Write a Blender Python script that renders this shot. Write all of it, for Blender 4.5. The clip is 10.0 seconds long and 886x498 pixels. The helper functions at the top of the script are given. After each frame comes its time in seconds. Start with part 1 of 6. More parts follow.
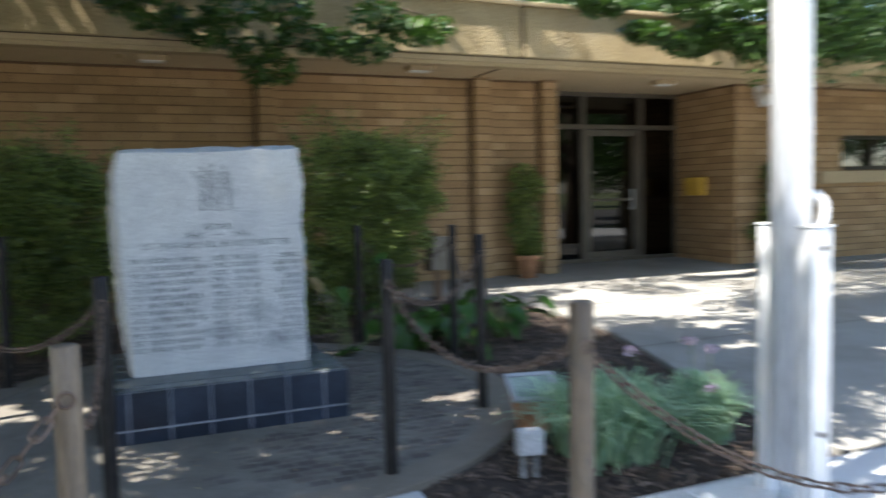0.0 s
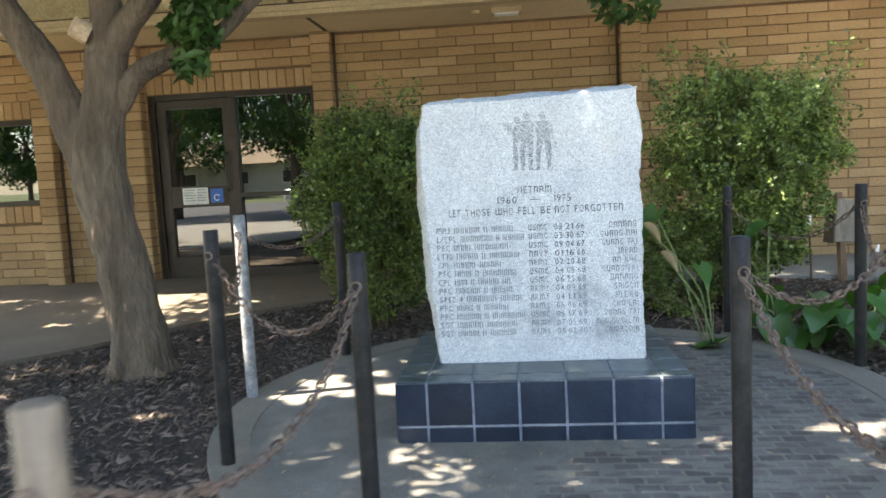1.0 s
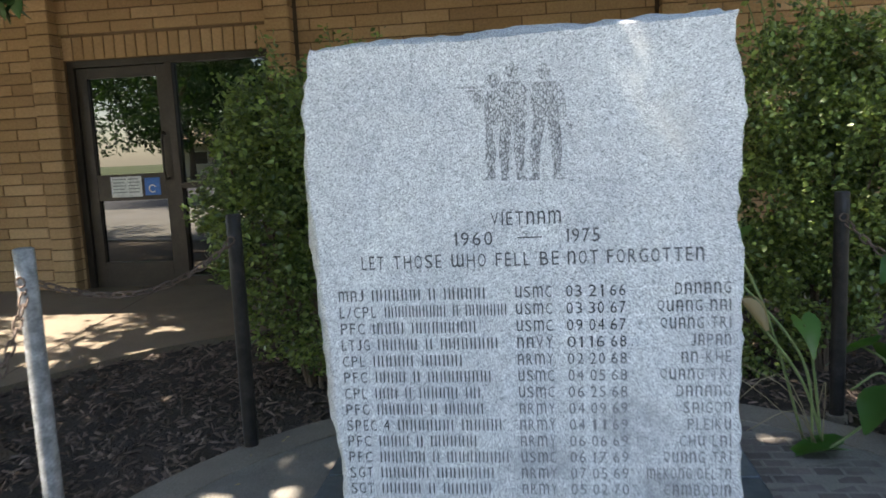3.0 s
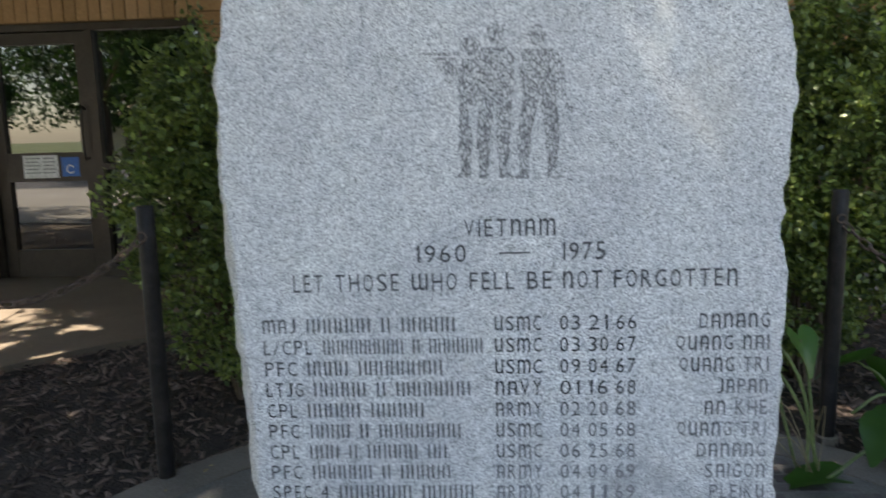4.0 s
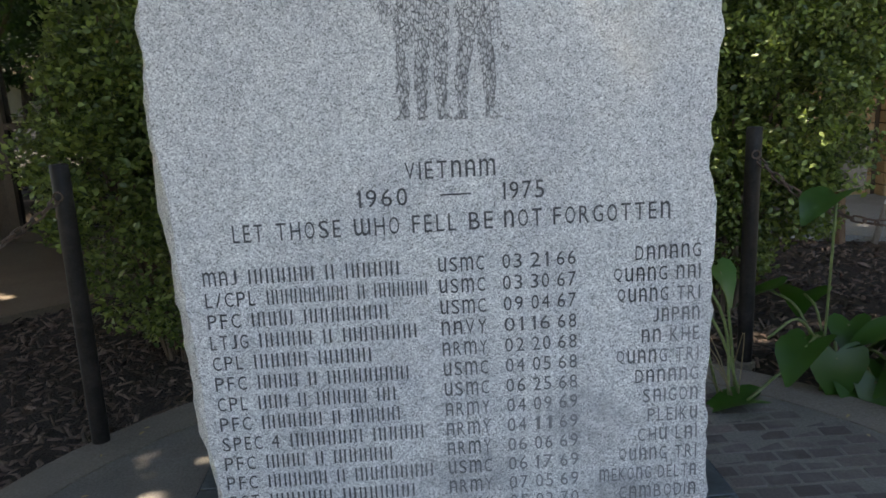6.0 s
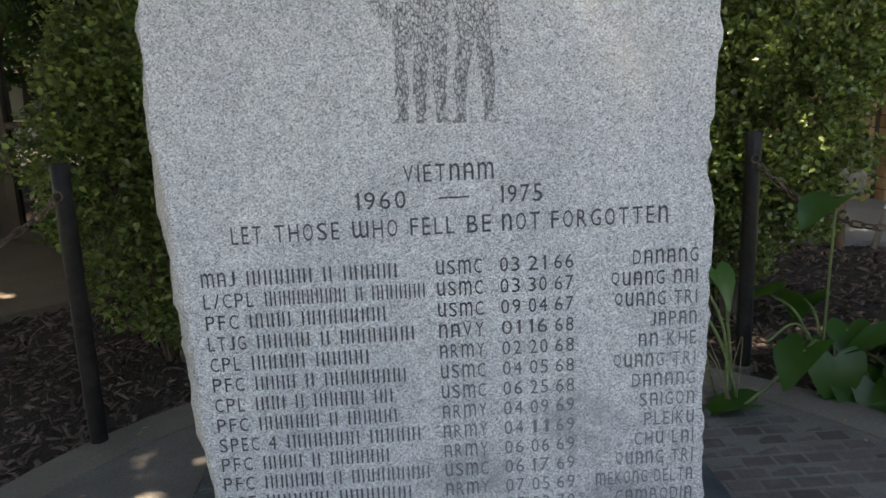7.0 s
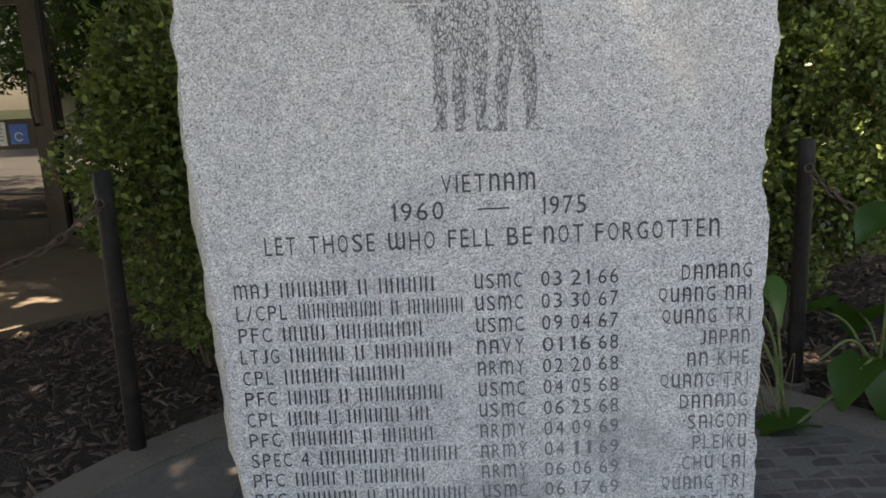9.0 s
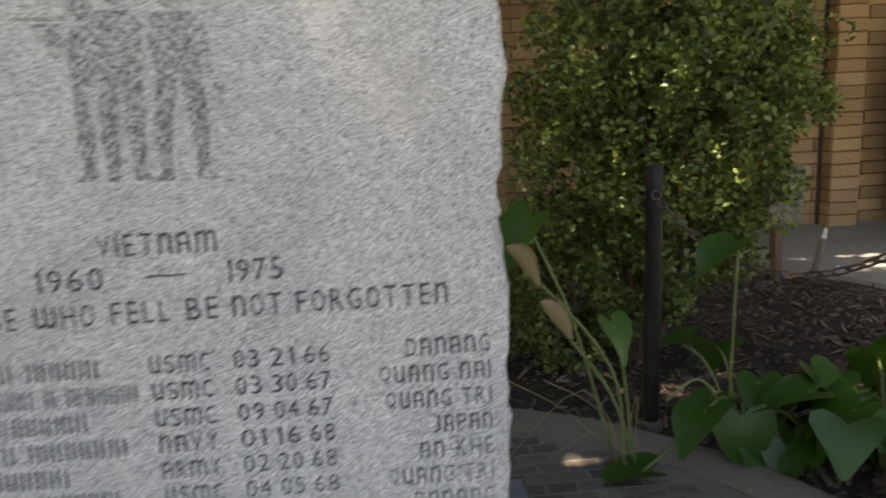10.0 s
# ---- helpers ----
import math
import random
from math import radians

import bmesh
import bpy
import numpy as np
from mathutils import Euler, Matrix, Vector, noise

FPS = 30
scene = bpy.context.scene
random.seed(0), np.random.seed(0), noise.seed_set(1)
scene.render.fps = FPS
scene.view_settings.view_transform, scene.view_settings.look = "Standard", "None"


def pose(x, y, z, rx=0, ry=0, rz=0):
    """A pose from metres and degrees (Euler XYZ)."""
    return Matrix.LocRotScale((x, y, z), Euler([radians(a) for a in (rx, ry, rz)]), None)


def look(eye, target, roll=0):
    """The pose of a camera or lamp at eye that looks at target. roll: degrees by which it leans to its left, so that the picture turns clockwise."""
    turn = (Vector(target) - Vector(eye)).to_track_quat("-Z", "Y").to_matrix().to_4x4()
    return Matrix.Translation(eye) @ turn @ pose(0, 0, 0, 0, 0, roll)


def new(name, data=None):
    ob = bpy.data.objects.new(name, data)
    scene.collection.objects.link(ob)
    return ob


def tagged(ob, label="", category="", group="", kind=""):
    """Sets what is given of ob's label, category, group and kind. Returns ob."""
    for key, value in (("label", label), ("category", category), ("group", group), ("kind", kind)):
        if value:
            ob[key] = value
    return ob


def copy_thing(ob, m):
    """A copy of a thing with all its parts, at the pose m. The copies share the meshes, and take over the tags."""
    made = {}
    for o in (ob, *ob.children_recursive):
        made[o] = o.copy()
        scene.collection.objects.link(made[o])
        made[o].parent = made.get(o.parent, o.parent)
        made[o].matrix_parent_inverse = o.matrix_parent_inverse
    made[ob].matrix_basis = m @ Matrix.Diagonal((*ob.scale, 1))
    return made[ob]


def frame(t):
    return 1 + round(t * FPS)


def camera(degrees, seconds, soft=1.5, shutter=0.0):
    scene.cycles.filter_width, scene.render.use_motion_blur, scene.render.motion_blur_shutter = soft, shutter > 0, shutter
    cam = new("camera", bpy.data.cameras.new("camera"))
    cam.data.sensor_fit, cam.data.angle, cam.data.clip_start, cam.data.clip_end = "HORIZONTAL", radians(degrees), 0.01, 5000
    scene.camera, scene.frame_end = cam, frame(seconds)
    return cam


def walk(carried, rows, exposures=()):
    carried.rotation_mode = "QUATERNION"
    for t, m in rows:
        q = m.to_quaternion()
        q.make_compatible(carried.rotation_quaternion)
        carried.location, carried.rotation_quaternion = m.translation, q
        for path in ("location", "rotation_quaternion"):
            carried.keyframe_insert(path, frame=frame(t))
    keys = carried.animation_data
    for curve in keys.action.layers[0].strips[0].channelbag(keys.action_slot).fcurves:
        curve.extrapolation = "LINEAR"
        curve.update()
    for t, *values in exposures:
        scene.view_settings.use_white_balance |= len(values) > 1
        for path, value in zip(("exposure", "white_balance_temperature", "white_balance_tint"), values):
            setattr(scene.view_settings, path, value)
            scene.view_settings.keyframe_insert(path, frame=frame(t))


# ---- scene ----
cam = camera(59.5, 10.0, soft=1.6, shutter=0.4)
PATH = [
    (0, (-0.514, -4.559, 1.265), (0.255, -2.718, 1.121), -1.3),
    (0.2, (-0.386, -4.394, 1.259), (0.091, -2.458, 1.11), -1.6),
    (0.4, (-0.294, -4.199, 1.241), (-0.049, -2.221, 1.076), -0.6),
    (0.5, (-0.213, -4.097, 1.239), (-0.131, -2.107, 1.056), -1.5),
    (0.8, (-0.151, -3.852, 1.258), (-0.32, -1.87, 1.052), -2.4),
    (1, (-0.076, -3.658, 1.218), (-0.272, -1.678, 1.014), -2.9),
    (1.2, (0.019, -3.452, 1.236), (-0.211, -1.474, 1.054), -3.0),
    (1.5, (0.079, -3.171, 1.282), (-0.157, -1.193, 1.104), -2.5),
    (1.7, (0.088, -2.979, 1.268), (-0.253, -1.017, 1.081), -2.2),
    (2, (0.042, -2.686, 1.284), (-0.368, -0.739, 1.077), -1.6),
    (2.2, (0.016, -2.531, 1.278), (-0.381, -0.581, 1.075), -1.3),
    (2.5, (0.039, -2.288, 1.247), (-0.269, -0.327, 1.009), -1.7),
    (2.7, (0.052, -2.097, 1.26), (-0.22, -0.132, 1.007), -2.4),
    (3.8, (-0.054, -1.43, 1.292), (-0.221, 0.543, 1.011), -1.8),
    (4, (-0.045, -1.398, 1.286), (-0.153, 0.575, 0.977), -1.6),
    (4.5, (-0.036, -1.38, 1.272), (0.023, 0.584, 0.899), -0.7),
    (5, (-0.059, -1.399, 1.264), (0.06, 0.542, 0.8), -2.2),
    (5.5, (-0.078, -1.405, 1.267), (0.049, 0.534, 0.793), -2.7),
    (6, (-0.083, -1.405, 1.271), (0.005, 0.545, 0.834), -2.9),
    (7.5, (-0.077, -1.409, 1.275), (0.007, 0.542, 0.842), -2.3),
    (8, (-0.081, -1.4, 1.276), (-0.027, 0.551, 0.842), -2.3),
    (8.5, (-0.082, -1.381, 1.273), (-0.047, 0.574, 0.85), -2.1),
    (9, (-0.073, -1.356, 1.274), (-0.089, 0.601, 0.862), -2.7),
    (9.2, (-0.014, -1.348, 1.249), (-0.043, 0.615, 0.871), -2.9),
    (9.5, (0.086, -1.269, 1.251), (0.164, 0.687, 0.844), -2.7),
    (9.7, (0.202, -1.207, 1.231), (0.293, 0.761, 0.891), -2.9),
    (10, (0.321, -1.107, 1.293), (0.47, 0.849, 0.902), -2.6),
]
walk(cam, [(t, look(e, g, r)) for t, e, g, r in PATH], [(0.0, 1.95, 6500, 10), (0.2, 2.38, 6700, 9), (0.5, 2.77, 6900, 8), (1.0, 3.03, 7050, 9), (1.5, 3.03, 7100, 9), (2.0, 2.80, 7000, 10), (2.5, 2.60, 6900, 11), (4.0, 2.1, 7050, 13), (4.5, 1.98, 7100, 14), (5.5, 1.96, 7200, 14), (6.2, 1.96, 7300, 14), (7.5, 1.96, 7900, 16), (9.0, 1.97, 8100, 17), (10.0, 1.96, 8700, 18)])

# ---- light ----
SUN_DIR = Vector((-0.50, -0.13, 0.86)).normalized()
world = bpy.data.worlds.new("world")
scene.world = world
world.use_nodes = True
sky = world.node_tree.nodes.new("ShaderNodeTexSky")
sky.sky_type, sky.sun_disc = "NISHITA", False
sky.sun_elevation = math.asin(SUN_DIR.z)
sky.sun_rotation = math.atan2(SUN_DIR.x, SUN_DIR.y)
world.node_tree.links.new(sky.outputs[0], world.node_tree.nodes["Background"].inputs[0])
world.node_tree.nodes["Background"].inputs[1].default_value = 0.15
sun = new("sun", bpy.data.lights.new("sun", "SUN"))
sun.data.energy, sun.data.angle, sun.data.color = 5.0, radians(0.53), (1.0, 0.95, 0.86)
sun.matrix_world = look(SUN_DIR * 30, (0, 0, 0))


# ---- materials ----
def nodes_of(name):
    m = bpy.data.materials.new(name)
    m.use_nodes = True
    n = m.node_tree.nodes
    return m, n, m.node_tree.links, n["Principled BSDF"]


def noise_node(n, l, scale, detail=4.0, rough=0.6, stretch=None, vec=None):
    """Noise on world position, so that it has its real size everywhere."""
    if vec is None:
        geo = n.new("ShaderNodeNewGeometry")
        vec = geo.outputs["Position"]
    if stretch:
        mp = n.new("ShaderNodeMapping")
        mp.inputs["Scale"].default_value = stretch
        l.new(vec, mp.inputs["Vector"])
        vec = mp.outputs[0]
    t = n.new("ShaderNodeTexNoise")
    t.inputs["Scale"].default_value, t.inputs["Detail"].default_value, t.inputs["Roughness"].default_value = scale, detail, rough
    l.new(vec, t.inputs["Vector"])
    return t.outputs["Fac"]


def ramp(n, l, fac, stops):
    r = n.new("ShaderNodeValToRGB")
    e = r.color_ramp.elements
    while len(e) < len(stops):
        e.new(0.5)
    for k, (p, c) in enumerate(stops):
        e[k].position, e[k].color = p, (*c, 1)
    l.new(fac, r.inputs[0])
    return r.outputs[0]


def mixed(n, l, a, b, fac, kind="MIX"):
    m = n.new("ShaderNodeMix")
    m.data_type, m.blend_type = "RGBA", kind
    for sock, v in ((m.inputs[0], fac), (m.inputs[6], a), (m.inputs[7], b)):
        if isinstance(v, (int, float)):
            sock.default_value = v
        elif isinstance(v, tuple):
            sock.default_value = (*v, 1)
        else:
            l.new(v, sock)
    return m.outputs[2]


def bumped(n, l, bsdf, height, strength, distance):
    b = n.new("ShaderNodeBump")
    b.inputs["Strength"].default_value, b.inputs["Distance"].default_value = strength, distance
    l.new(height, b.inputs["Height"])
    l.new(b.outputs[0], bsdf.inputs["Normal"])


def surf(name, dark, light, scale=3.0, fine=60.0, rough=0.8, bump=0.4, depth=0.003, metal=0.0, vary=0.0, stain=None, stain_scale=1.2, stretch=None, island=False):
    """A surface with large patches, fine grain, stains and, piece by piece, a change of tone."""
    m, n, l, b = nodes_of(name)
    big = noise_node(n, l, scale, stretch=stretch)
    small = noise_node(n, l, fine, 3.0, stretch=stretch)
    c = ramp(n, l, big, ((0.3, dark), (0.7, light)))
    grain = ramp(n, l, small, ((0.3, (0.6, 0.6, 0.6)), (0.7, (1.25, 1.25, 1.25))))
    c = mixed(n, l, c, grain, 0.7, "MULTIPLY")
    if stain:
        s = noise_node(n, l, stain_scale, 6.0, 0.7)
        c = mixed(n, l, c, stain, ramp(n, l, s, ((0.5, (0, 0, 0)), (0.72, (0.75, 0.75, 0.75)))))
    if vary:
        if island:
            rnd = n.new("ShaderNodeNewGeometry").outputs["Random Per Island"]
        else:
            rnd = n.new("ShaderNodeObjectInfo").outputs["Random"]
        v = ramp(n, l, rnd, ((0.0, (1 - vary, 1 - vary, 1 - vary)), (0.5, (1, 0.97, 0.95)), (1.0, (1 + vary, 1 + vary, 1 + vary))))
        c = mixed(n, l, c, v, 1.0, "MULTIPLY")
    l.new(c, b.inputs["Base Color"])
    b.inputs["Roughness"].default_value, b.inputs["Metallic"].default_value = rough, metal
    bumped(n, l, b, small, bump, depth)
    return m


def leaf_mat(name, dark, light, rough=0.45, trans=0.25):
    m, n, l, b = nodes_of(name)
    rnd = n.new("ShaderNodeNewGeometry").outputs["Random Per Island"]
    big = noise_node(n, l, 2.0)
    c = ramp(n, l, rnd, ((0.0, dark), (0.6, tuple((a + d) / 2 for a, d in zip(dark, light))), (1.0, light)))
    c = mixed(n, l, c, ramp(n, l, big, ((0.3, (0.7, 0.75, 0.7)), (0.7, (1.2, 1.15, 1.0)))), 0.8, "MULTIPLY")
    l.new(c, b.inputs["Base Color"])
    b.inputs["Roughness"].default_value = rough
    tr = n.new("ShaderNodeBsdfTranslucent")
    l.new(mixed(n, l, c, (1.5, 1.7, 0.6), 0.6, "MULTIPLY"), tr.inputs[0])
    mx = n.new("ShaderNodeMixShader")
    mx.inputs[0].default_value = trans
    l.new(b.outputs[0], mx.inputs[1])
    l.new(tr.outputs[0], mx.inputs[2])
    l.new(mx.outputs[0], n["Material Output"].inputs[0])
    return m


def cells(n, l, scale, stretch=None):
    """A random value for each crystal of a stone."""
    v = n.new("ShaderNodeTexVoronoi")
    v.inputs["Scale"].default_value = scale
    pos = n.new("ShaderNodeNewGeometry").outputs["Position"]
    if stretch:
        mp = n.new("ShaderNodeMapping")
        mp.inputs["Scale"].default_value = stretch
        l.new(pos, mp.inputs["Vector"])
        pos = mp.outputs[0]
    l.new(pos, v.inputs["Vector"])
    sep = n.new("ShaderNodeSeparateColor")
    l.new(v.outputs["Color"], sep.inputs[0])
    return sep.outputs[0]


def spot(n, l, centre, size, noise_scale, lo, hi):
    """A ragged patch of stain, wear or painted sun about a place, fading outwards."""
    mp = n.new("ShaderNodeMapping")
    mp.vector_type = "TEXTURE"
    mp.inputs["Location"].default_value, mp.inputs["Scale"].default_value = centre, size
    l.new(n.new("ShaderNodeNewGeometry").outputs["Position"], mp.inputs["Vector"])
    ln = n.new("ShaderNodeVectorMath")
    ln.operation = "LENGTH"
    l.new(mp.outputs[0], ln.inputs[0])
    fall = n.new("ShaderNodeMapRange")
    for k, v in ((1, 0.2), (2, 1.0), (3, 1.0), (4, 0.0)):
        fall.inputs[k].default_value = v
    l.new(ln.outputs["Value"], fall.inputs[0])
    mul = n.new("ShaderNodeMath")
    mul.operation = "MULTIPLY"
    l.new(fall.outputs[0], mul.inputs[0])
    l.new(noise_node(n, l, noise_scale, 6.0, 0.7), mul.inputs[1])
    return ramp(n, l, mul.outputs[0], ((lo, (0, 0, 0)), (hi, (1, 1, 1))))


def scaled(n, l, colour, k):
    return mixed(n, l, (0, 0, 0), colour, k)


def granite_mat():
    m, n, l, b = nodes_of("grey_granite")
    g1, g2 = cells(n, l, 430.0), cells(n, l, 760.0)
    c = ramp(n, l, g1, ((0.0, (0.10, 0.10, 0.105)), (0.14, (0.28, 0.285, 0.29)), (0.35, (0.46, 0.465, 0.47)), (0.7, (0.60, 0.605, 0.60)), (1.0, (0.90, 0.90, 0.89))))
    c = mixed(n, l, c, ramp(n, l, g2, ((0.0, (0.30, 0.30, 0.31)), (0.2, (0.44, 0.44, 0.445)), (0.8, (0.58, 0.58, 0.575)), (1.0, (0.80, 0.80, 0.79)))), 0.30)
    # biotite flecks
    fleck = cells(n, l, 210.0)
    near = noise_node(n, l, 260.0, 2.0, 0.5)
    both = mixed(n, l, ramp(n, l, fleck, ((0.84, (0, 0, 0)), (0.86, (1, 1, 1)))), ramp(n, l, near, ((0.52, (0, 0, 0)), (0.60, (1, 1, 1)))), 1.0, "MULTIPLY")
    c = mixed(n, l, c, (0.09, 0.088, 0.09), scaled(n, l, both, 0.75))
    mid = noise_node(n, l, 42.0, 5.0, 0.7)
    c = mixed(n, l, c, ramp(n, l, mid, ((0.35, (0.88, 0.885, 0.89)), (0.64, (1.09, 1.09, 1.08)))), 0.9, "MULTIPLY")
    big = noise_node(n, l, 4.0, 6.0, 0.65)
    c = mixed(n, l, c, ramp(n, l, big, ((0.33, (0.84, 0.845, 0.86)), (0.65, (1.10, 1.10, 1.08)))), 0.9, "MULTIPLY")
    # painted sun streaks by the upper corner, tan wash, damp blotches low on the face
    c = mixed(n, l, c, (0.74, 0.71, 0.64), scaled(n, l, spot(n, l, (0.27, 0.0, 1.44), (0.06, 1.0, 0.22), 16.0, 0.34, 0.62), 0.5))
    c = mixed(n, l, c, (0.42, 0.38, 0.32), scaled(n, l, spot(n, l, (0.36, 0.0, 1.32), (0.17, 1.0, 0.26), 9.0, 0.32, 0.60), 0.35))
    for at, size in (((0.24, 0.0, 0.60), (0.22, 1.0, 0.20)), ((0.02, 0.0, 0.50), (0.22, 1.0, 0.16)), ((0.32, 0.0, 0.43), (0.2, 1.0, 0.14))):
        c = mixed(n, l, c, (0.19, 0.19, 0.20), scaled(n, l, spot(n, l, at, size, 30.0, 0.31, 0.56), 0.52))
    l.new(c, b.inputs["Base Color"])
    b.inputs["Roughness"].default_value = 0.75
    bumped(n, l, b, noise_node(n, l, 210.0, 6.0, 0.78), 0.2, 0.002)
    return m


def engraved_mat():
    """Dark stain in cut letters, weathered away in places and most of all low down."""
    m, n, l, b = nodes_of("engraved_stone")
    fine = noise_node(n, l, 260.0, 3.0)
    c = ramp(n, l, fine, ((0.3, (0.035, 0.036, 0.04)), (0.7, (0.085, 0.087, 0.09))))
    wear = mixed(n, l, spot(n, l, (0.22, 0.0, 0.50), (0.62, 1.0, 0.42), 14.0, 0.12, 0.60), spot(n, l, (0.44, 0.0, 0.66), (0.14, 1.0, 0.4), 12.0, 0.2, 0.6), 1.0, "LIGHTEN")
    c = mixed(n, l, c, (0.30, 0.305, 0.315), scaled(n, l, wear, 0.6))
    c = mixed(n, l, c, (0.28, 0.28, 0.29), scaled(n, l, ramp(n, l, noise_node(n, l, 60.0, 5.0, 0.7), ((0.5, (0, 0, 0)), (0.68, (1, 1, 1)))), 0.28))
    l.new(c, b.inputs["Base Color"])
    b.inputs["Roughness"].default_value = 0.85
    return m


def brick_mat(name, vary_by_island):
    m, n, l, b = nodes_of(name)
    rnd = n.new("ShaderNodeNewGeometry").outputs["Random Per Island"] if vary_by_island else n.new("ShaderNodeObjectInfo").outputs["Random"]
    c = ramp(n, l, rnd, ((0.0, (0.31, 0.195, 0.10)), (0.35, (0.37, 0.24, 0.125)), (0.7, (0.41, 0.265, 0.14)), (1.0, (0.46, 0.315, 0.18))))
    grain = noise_node(n, l, 45.0, 5.0, 0.7)
    c = mixed(n, l, c, ramp(n, l, grain, ((0.3, (0.72, 0.70, 0.68)), (0.7, (1.18, 1.18, 1.18)))), 0.8, "MULTIPLY")
    big = noise_node(n, l, 1.3, 5.0, 0.6)
    c = mixed(n, l, c, ramp(n, l, big, ((0.3, (0.85, 0.84, 0.84)), (0.7, (1.08, 1.08, 1.06)))), 0.8, "MULTIPLY")
    l.new(c, b.inputs["Base Color"])
    b.inputs["Roughness"].default_value = 0.9
    bumped(n, l, b, grain, 0.5, 0.006)
    return m


def glass_mat(name, tint, ior):
    """A dark tinted pane: see-through, with a mirror's gloss by Fresnel."""
    m, n, l, b = nodes_of(name)
    tr, gl, fr, mx = (n.new("ShaderNode" + k) for k in ("BsdfTransparent", "BsdfGlossy", "Fresnel", "MixShader"))
    tr.inputs[0].default_value = (*tint, 1)
    gl.inputs["Roughness"].default_value = 0.01
    fr.inputs[0].default_value = ior
    l.new(fr.outputs[0], mx.inputs[0])
    l.new(tr.outputs[0], mx.inputs[1])
    l.new(gl.outputs[0], mx.inputs[2])
    l.new(mx.outputs[0], n["Material Output"].inputs[0])
    return m


def paver_mat(name, by_island):
    """Small clay pavers under windblown dust, thickest on the side away from the lilies."""
    m, n, l, b = nodes_of(name)
    rnd = n.new("ShaderNodeNewGeometry").outputs["Random Per Island"] if by_island else n.new("ShaderNodeObjectInfo").outputs["Random"]
    c = ramp(n, l, rnd, ((0.0, (0.062, 0.050, 0.043)), (0.5, (0.09, 0.074, 0.064)), (1.0, (0.125, 0.102, 0.088))))
    grain = noise_node(n, l, 110.0, 4.0, 0.7)
    c = mixed(n, l, c, ramp(n, l, grain, ((0.3, (0.7, 0.7, 0.7)), (0.7, (1.25, 1.25, 1.25)))), 0.8, "MULTIPLY")
    sep = n.new("ShaderNodeSeparateXYZ")
    l.new(n.new("ShaderNodeNewGeometry").outputs["Position"], sep.inputs[0])
    far = n.new("ShaderNodeMapRange")
    for k, v in ((1, 0.2), (2, -1.1), (3, 0.0), (4, 0.32)):
        far.inputs[k].default_value = v
    l.new(sep.outputs["X"], far.inputs[0])
    add = n.new("ShaderNodeMath")
    l.new(noise_node(n, l, 3.0, 6.0, 0.7), add.inputs[0])
    l.new(far.outputs[0], add.inputs[1])
    dust = ramp(n, l, add.outputs[0], ((0.47, (0.03, 0.03, 0.03)), (0.78, (0.88, 0.88, 0.88))))
    c = mixed(n, l, c, (0.21, 0.193, 0.168), dust)
    l.new(c, b.inputs["Base Color"])
    b.inputs["Roughness"].default_value = 0.9
    bumped(n, l, b, grain, 0.4, 0.002)
    return m


GRANITE = granite_mat()
ENGRAVE = engraved_mat()
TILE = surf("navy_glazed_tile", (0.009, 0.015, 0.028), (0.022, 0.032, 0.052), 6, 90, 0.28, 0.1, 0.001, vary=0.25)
# same navy tile; reflected sky on the top put into a paler colour
TILE_TOP = surf("navy_tile_top_sheen", (0.045, 0.058, 0.066), (0.105, 0.125, 0.132), 7, 70, 0.32, 0.2, 0.001, vary=0.25, stain=(0.17, 0.18, 0.185), stain_scale=6)
GROUT = surf("pale_grout", (0.22, 0.235, 0.265), (0.38, 0.395, 0.43), 12, 120, 0.9)
CONCRETE = surf("grey_concrete", (0.135, 0.114, 0.088), (0.225, 0.196, 0.158), 1.5, 110, 0.9, 0.4, 0.002, stain=(0.15, 0.128, 0.10), stain_scale=1.6)
def walk_mat():
    """Old concrete, browner and darker towards low x, paler grey past the planting bed."""
    m, n, l, b = nodes_of("worn_walkway_concrete")
    big, small = noise_node(n, l, 1.1), noise_node(n, l, 95.0, 3.0)
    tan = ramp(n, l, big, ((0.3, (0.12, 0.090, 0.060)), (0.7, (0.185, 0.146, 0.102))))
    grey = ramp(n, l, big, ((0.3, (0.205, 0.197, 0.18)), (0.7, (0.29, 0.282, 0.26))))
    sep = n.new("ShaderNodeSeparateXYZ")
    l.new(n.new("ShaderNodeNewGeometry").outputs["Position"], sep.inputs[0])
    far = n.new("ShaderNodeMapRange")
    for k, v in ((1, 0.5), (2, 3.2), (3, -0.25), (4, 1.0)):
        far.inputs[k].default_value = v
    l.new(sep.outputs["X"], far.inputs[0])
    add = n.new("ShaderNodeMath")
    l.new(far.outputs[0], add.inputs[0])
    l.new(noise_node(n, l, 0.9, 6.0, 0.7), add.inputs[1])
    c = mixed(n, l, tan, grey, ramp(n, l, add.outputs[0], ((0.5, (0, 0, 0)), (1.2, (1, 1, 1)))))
    c = mixed(n, l, c, ramp(n, l, small, ((0.3, (0.65, 0.65, 0.65)), (0.7, (1.22, 1.22, 1.22)))), 0.7, "MULTIPLY")
    s = noise_node(n, l, 0.9, 6.0, 0.7)
    c = mixed(n, l, c, (0.12, 0.098, 0.072), ramp(n, l, s, ((0.52, (0, 0, 0)), (0.74, (0.6, 0.6, 0.6)))))
    l.new(c, b.inputs["Base Color"])
    b.inputs["Roughness"].default_value = 0.9
    bumped(n, l, b, small, 0.4, 0.002)
    return m


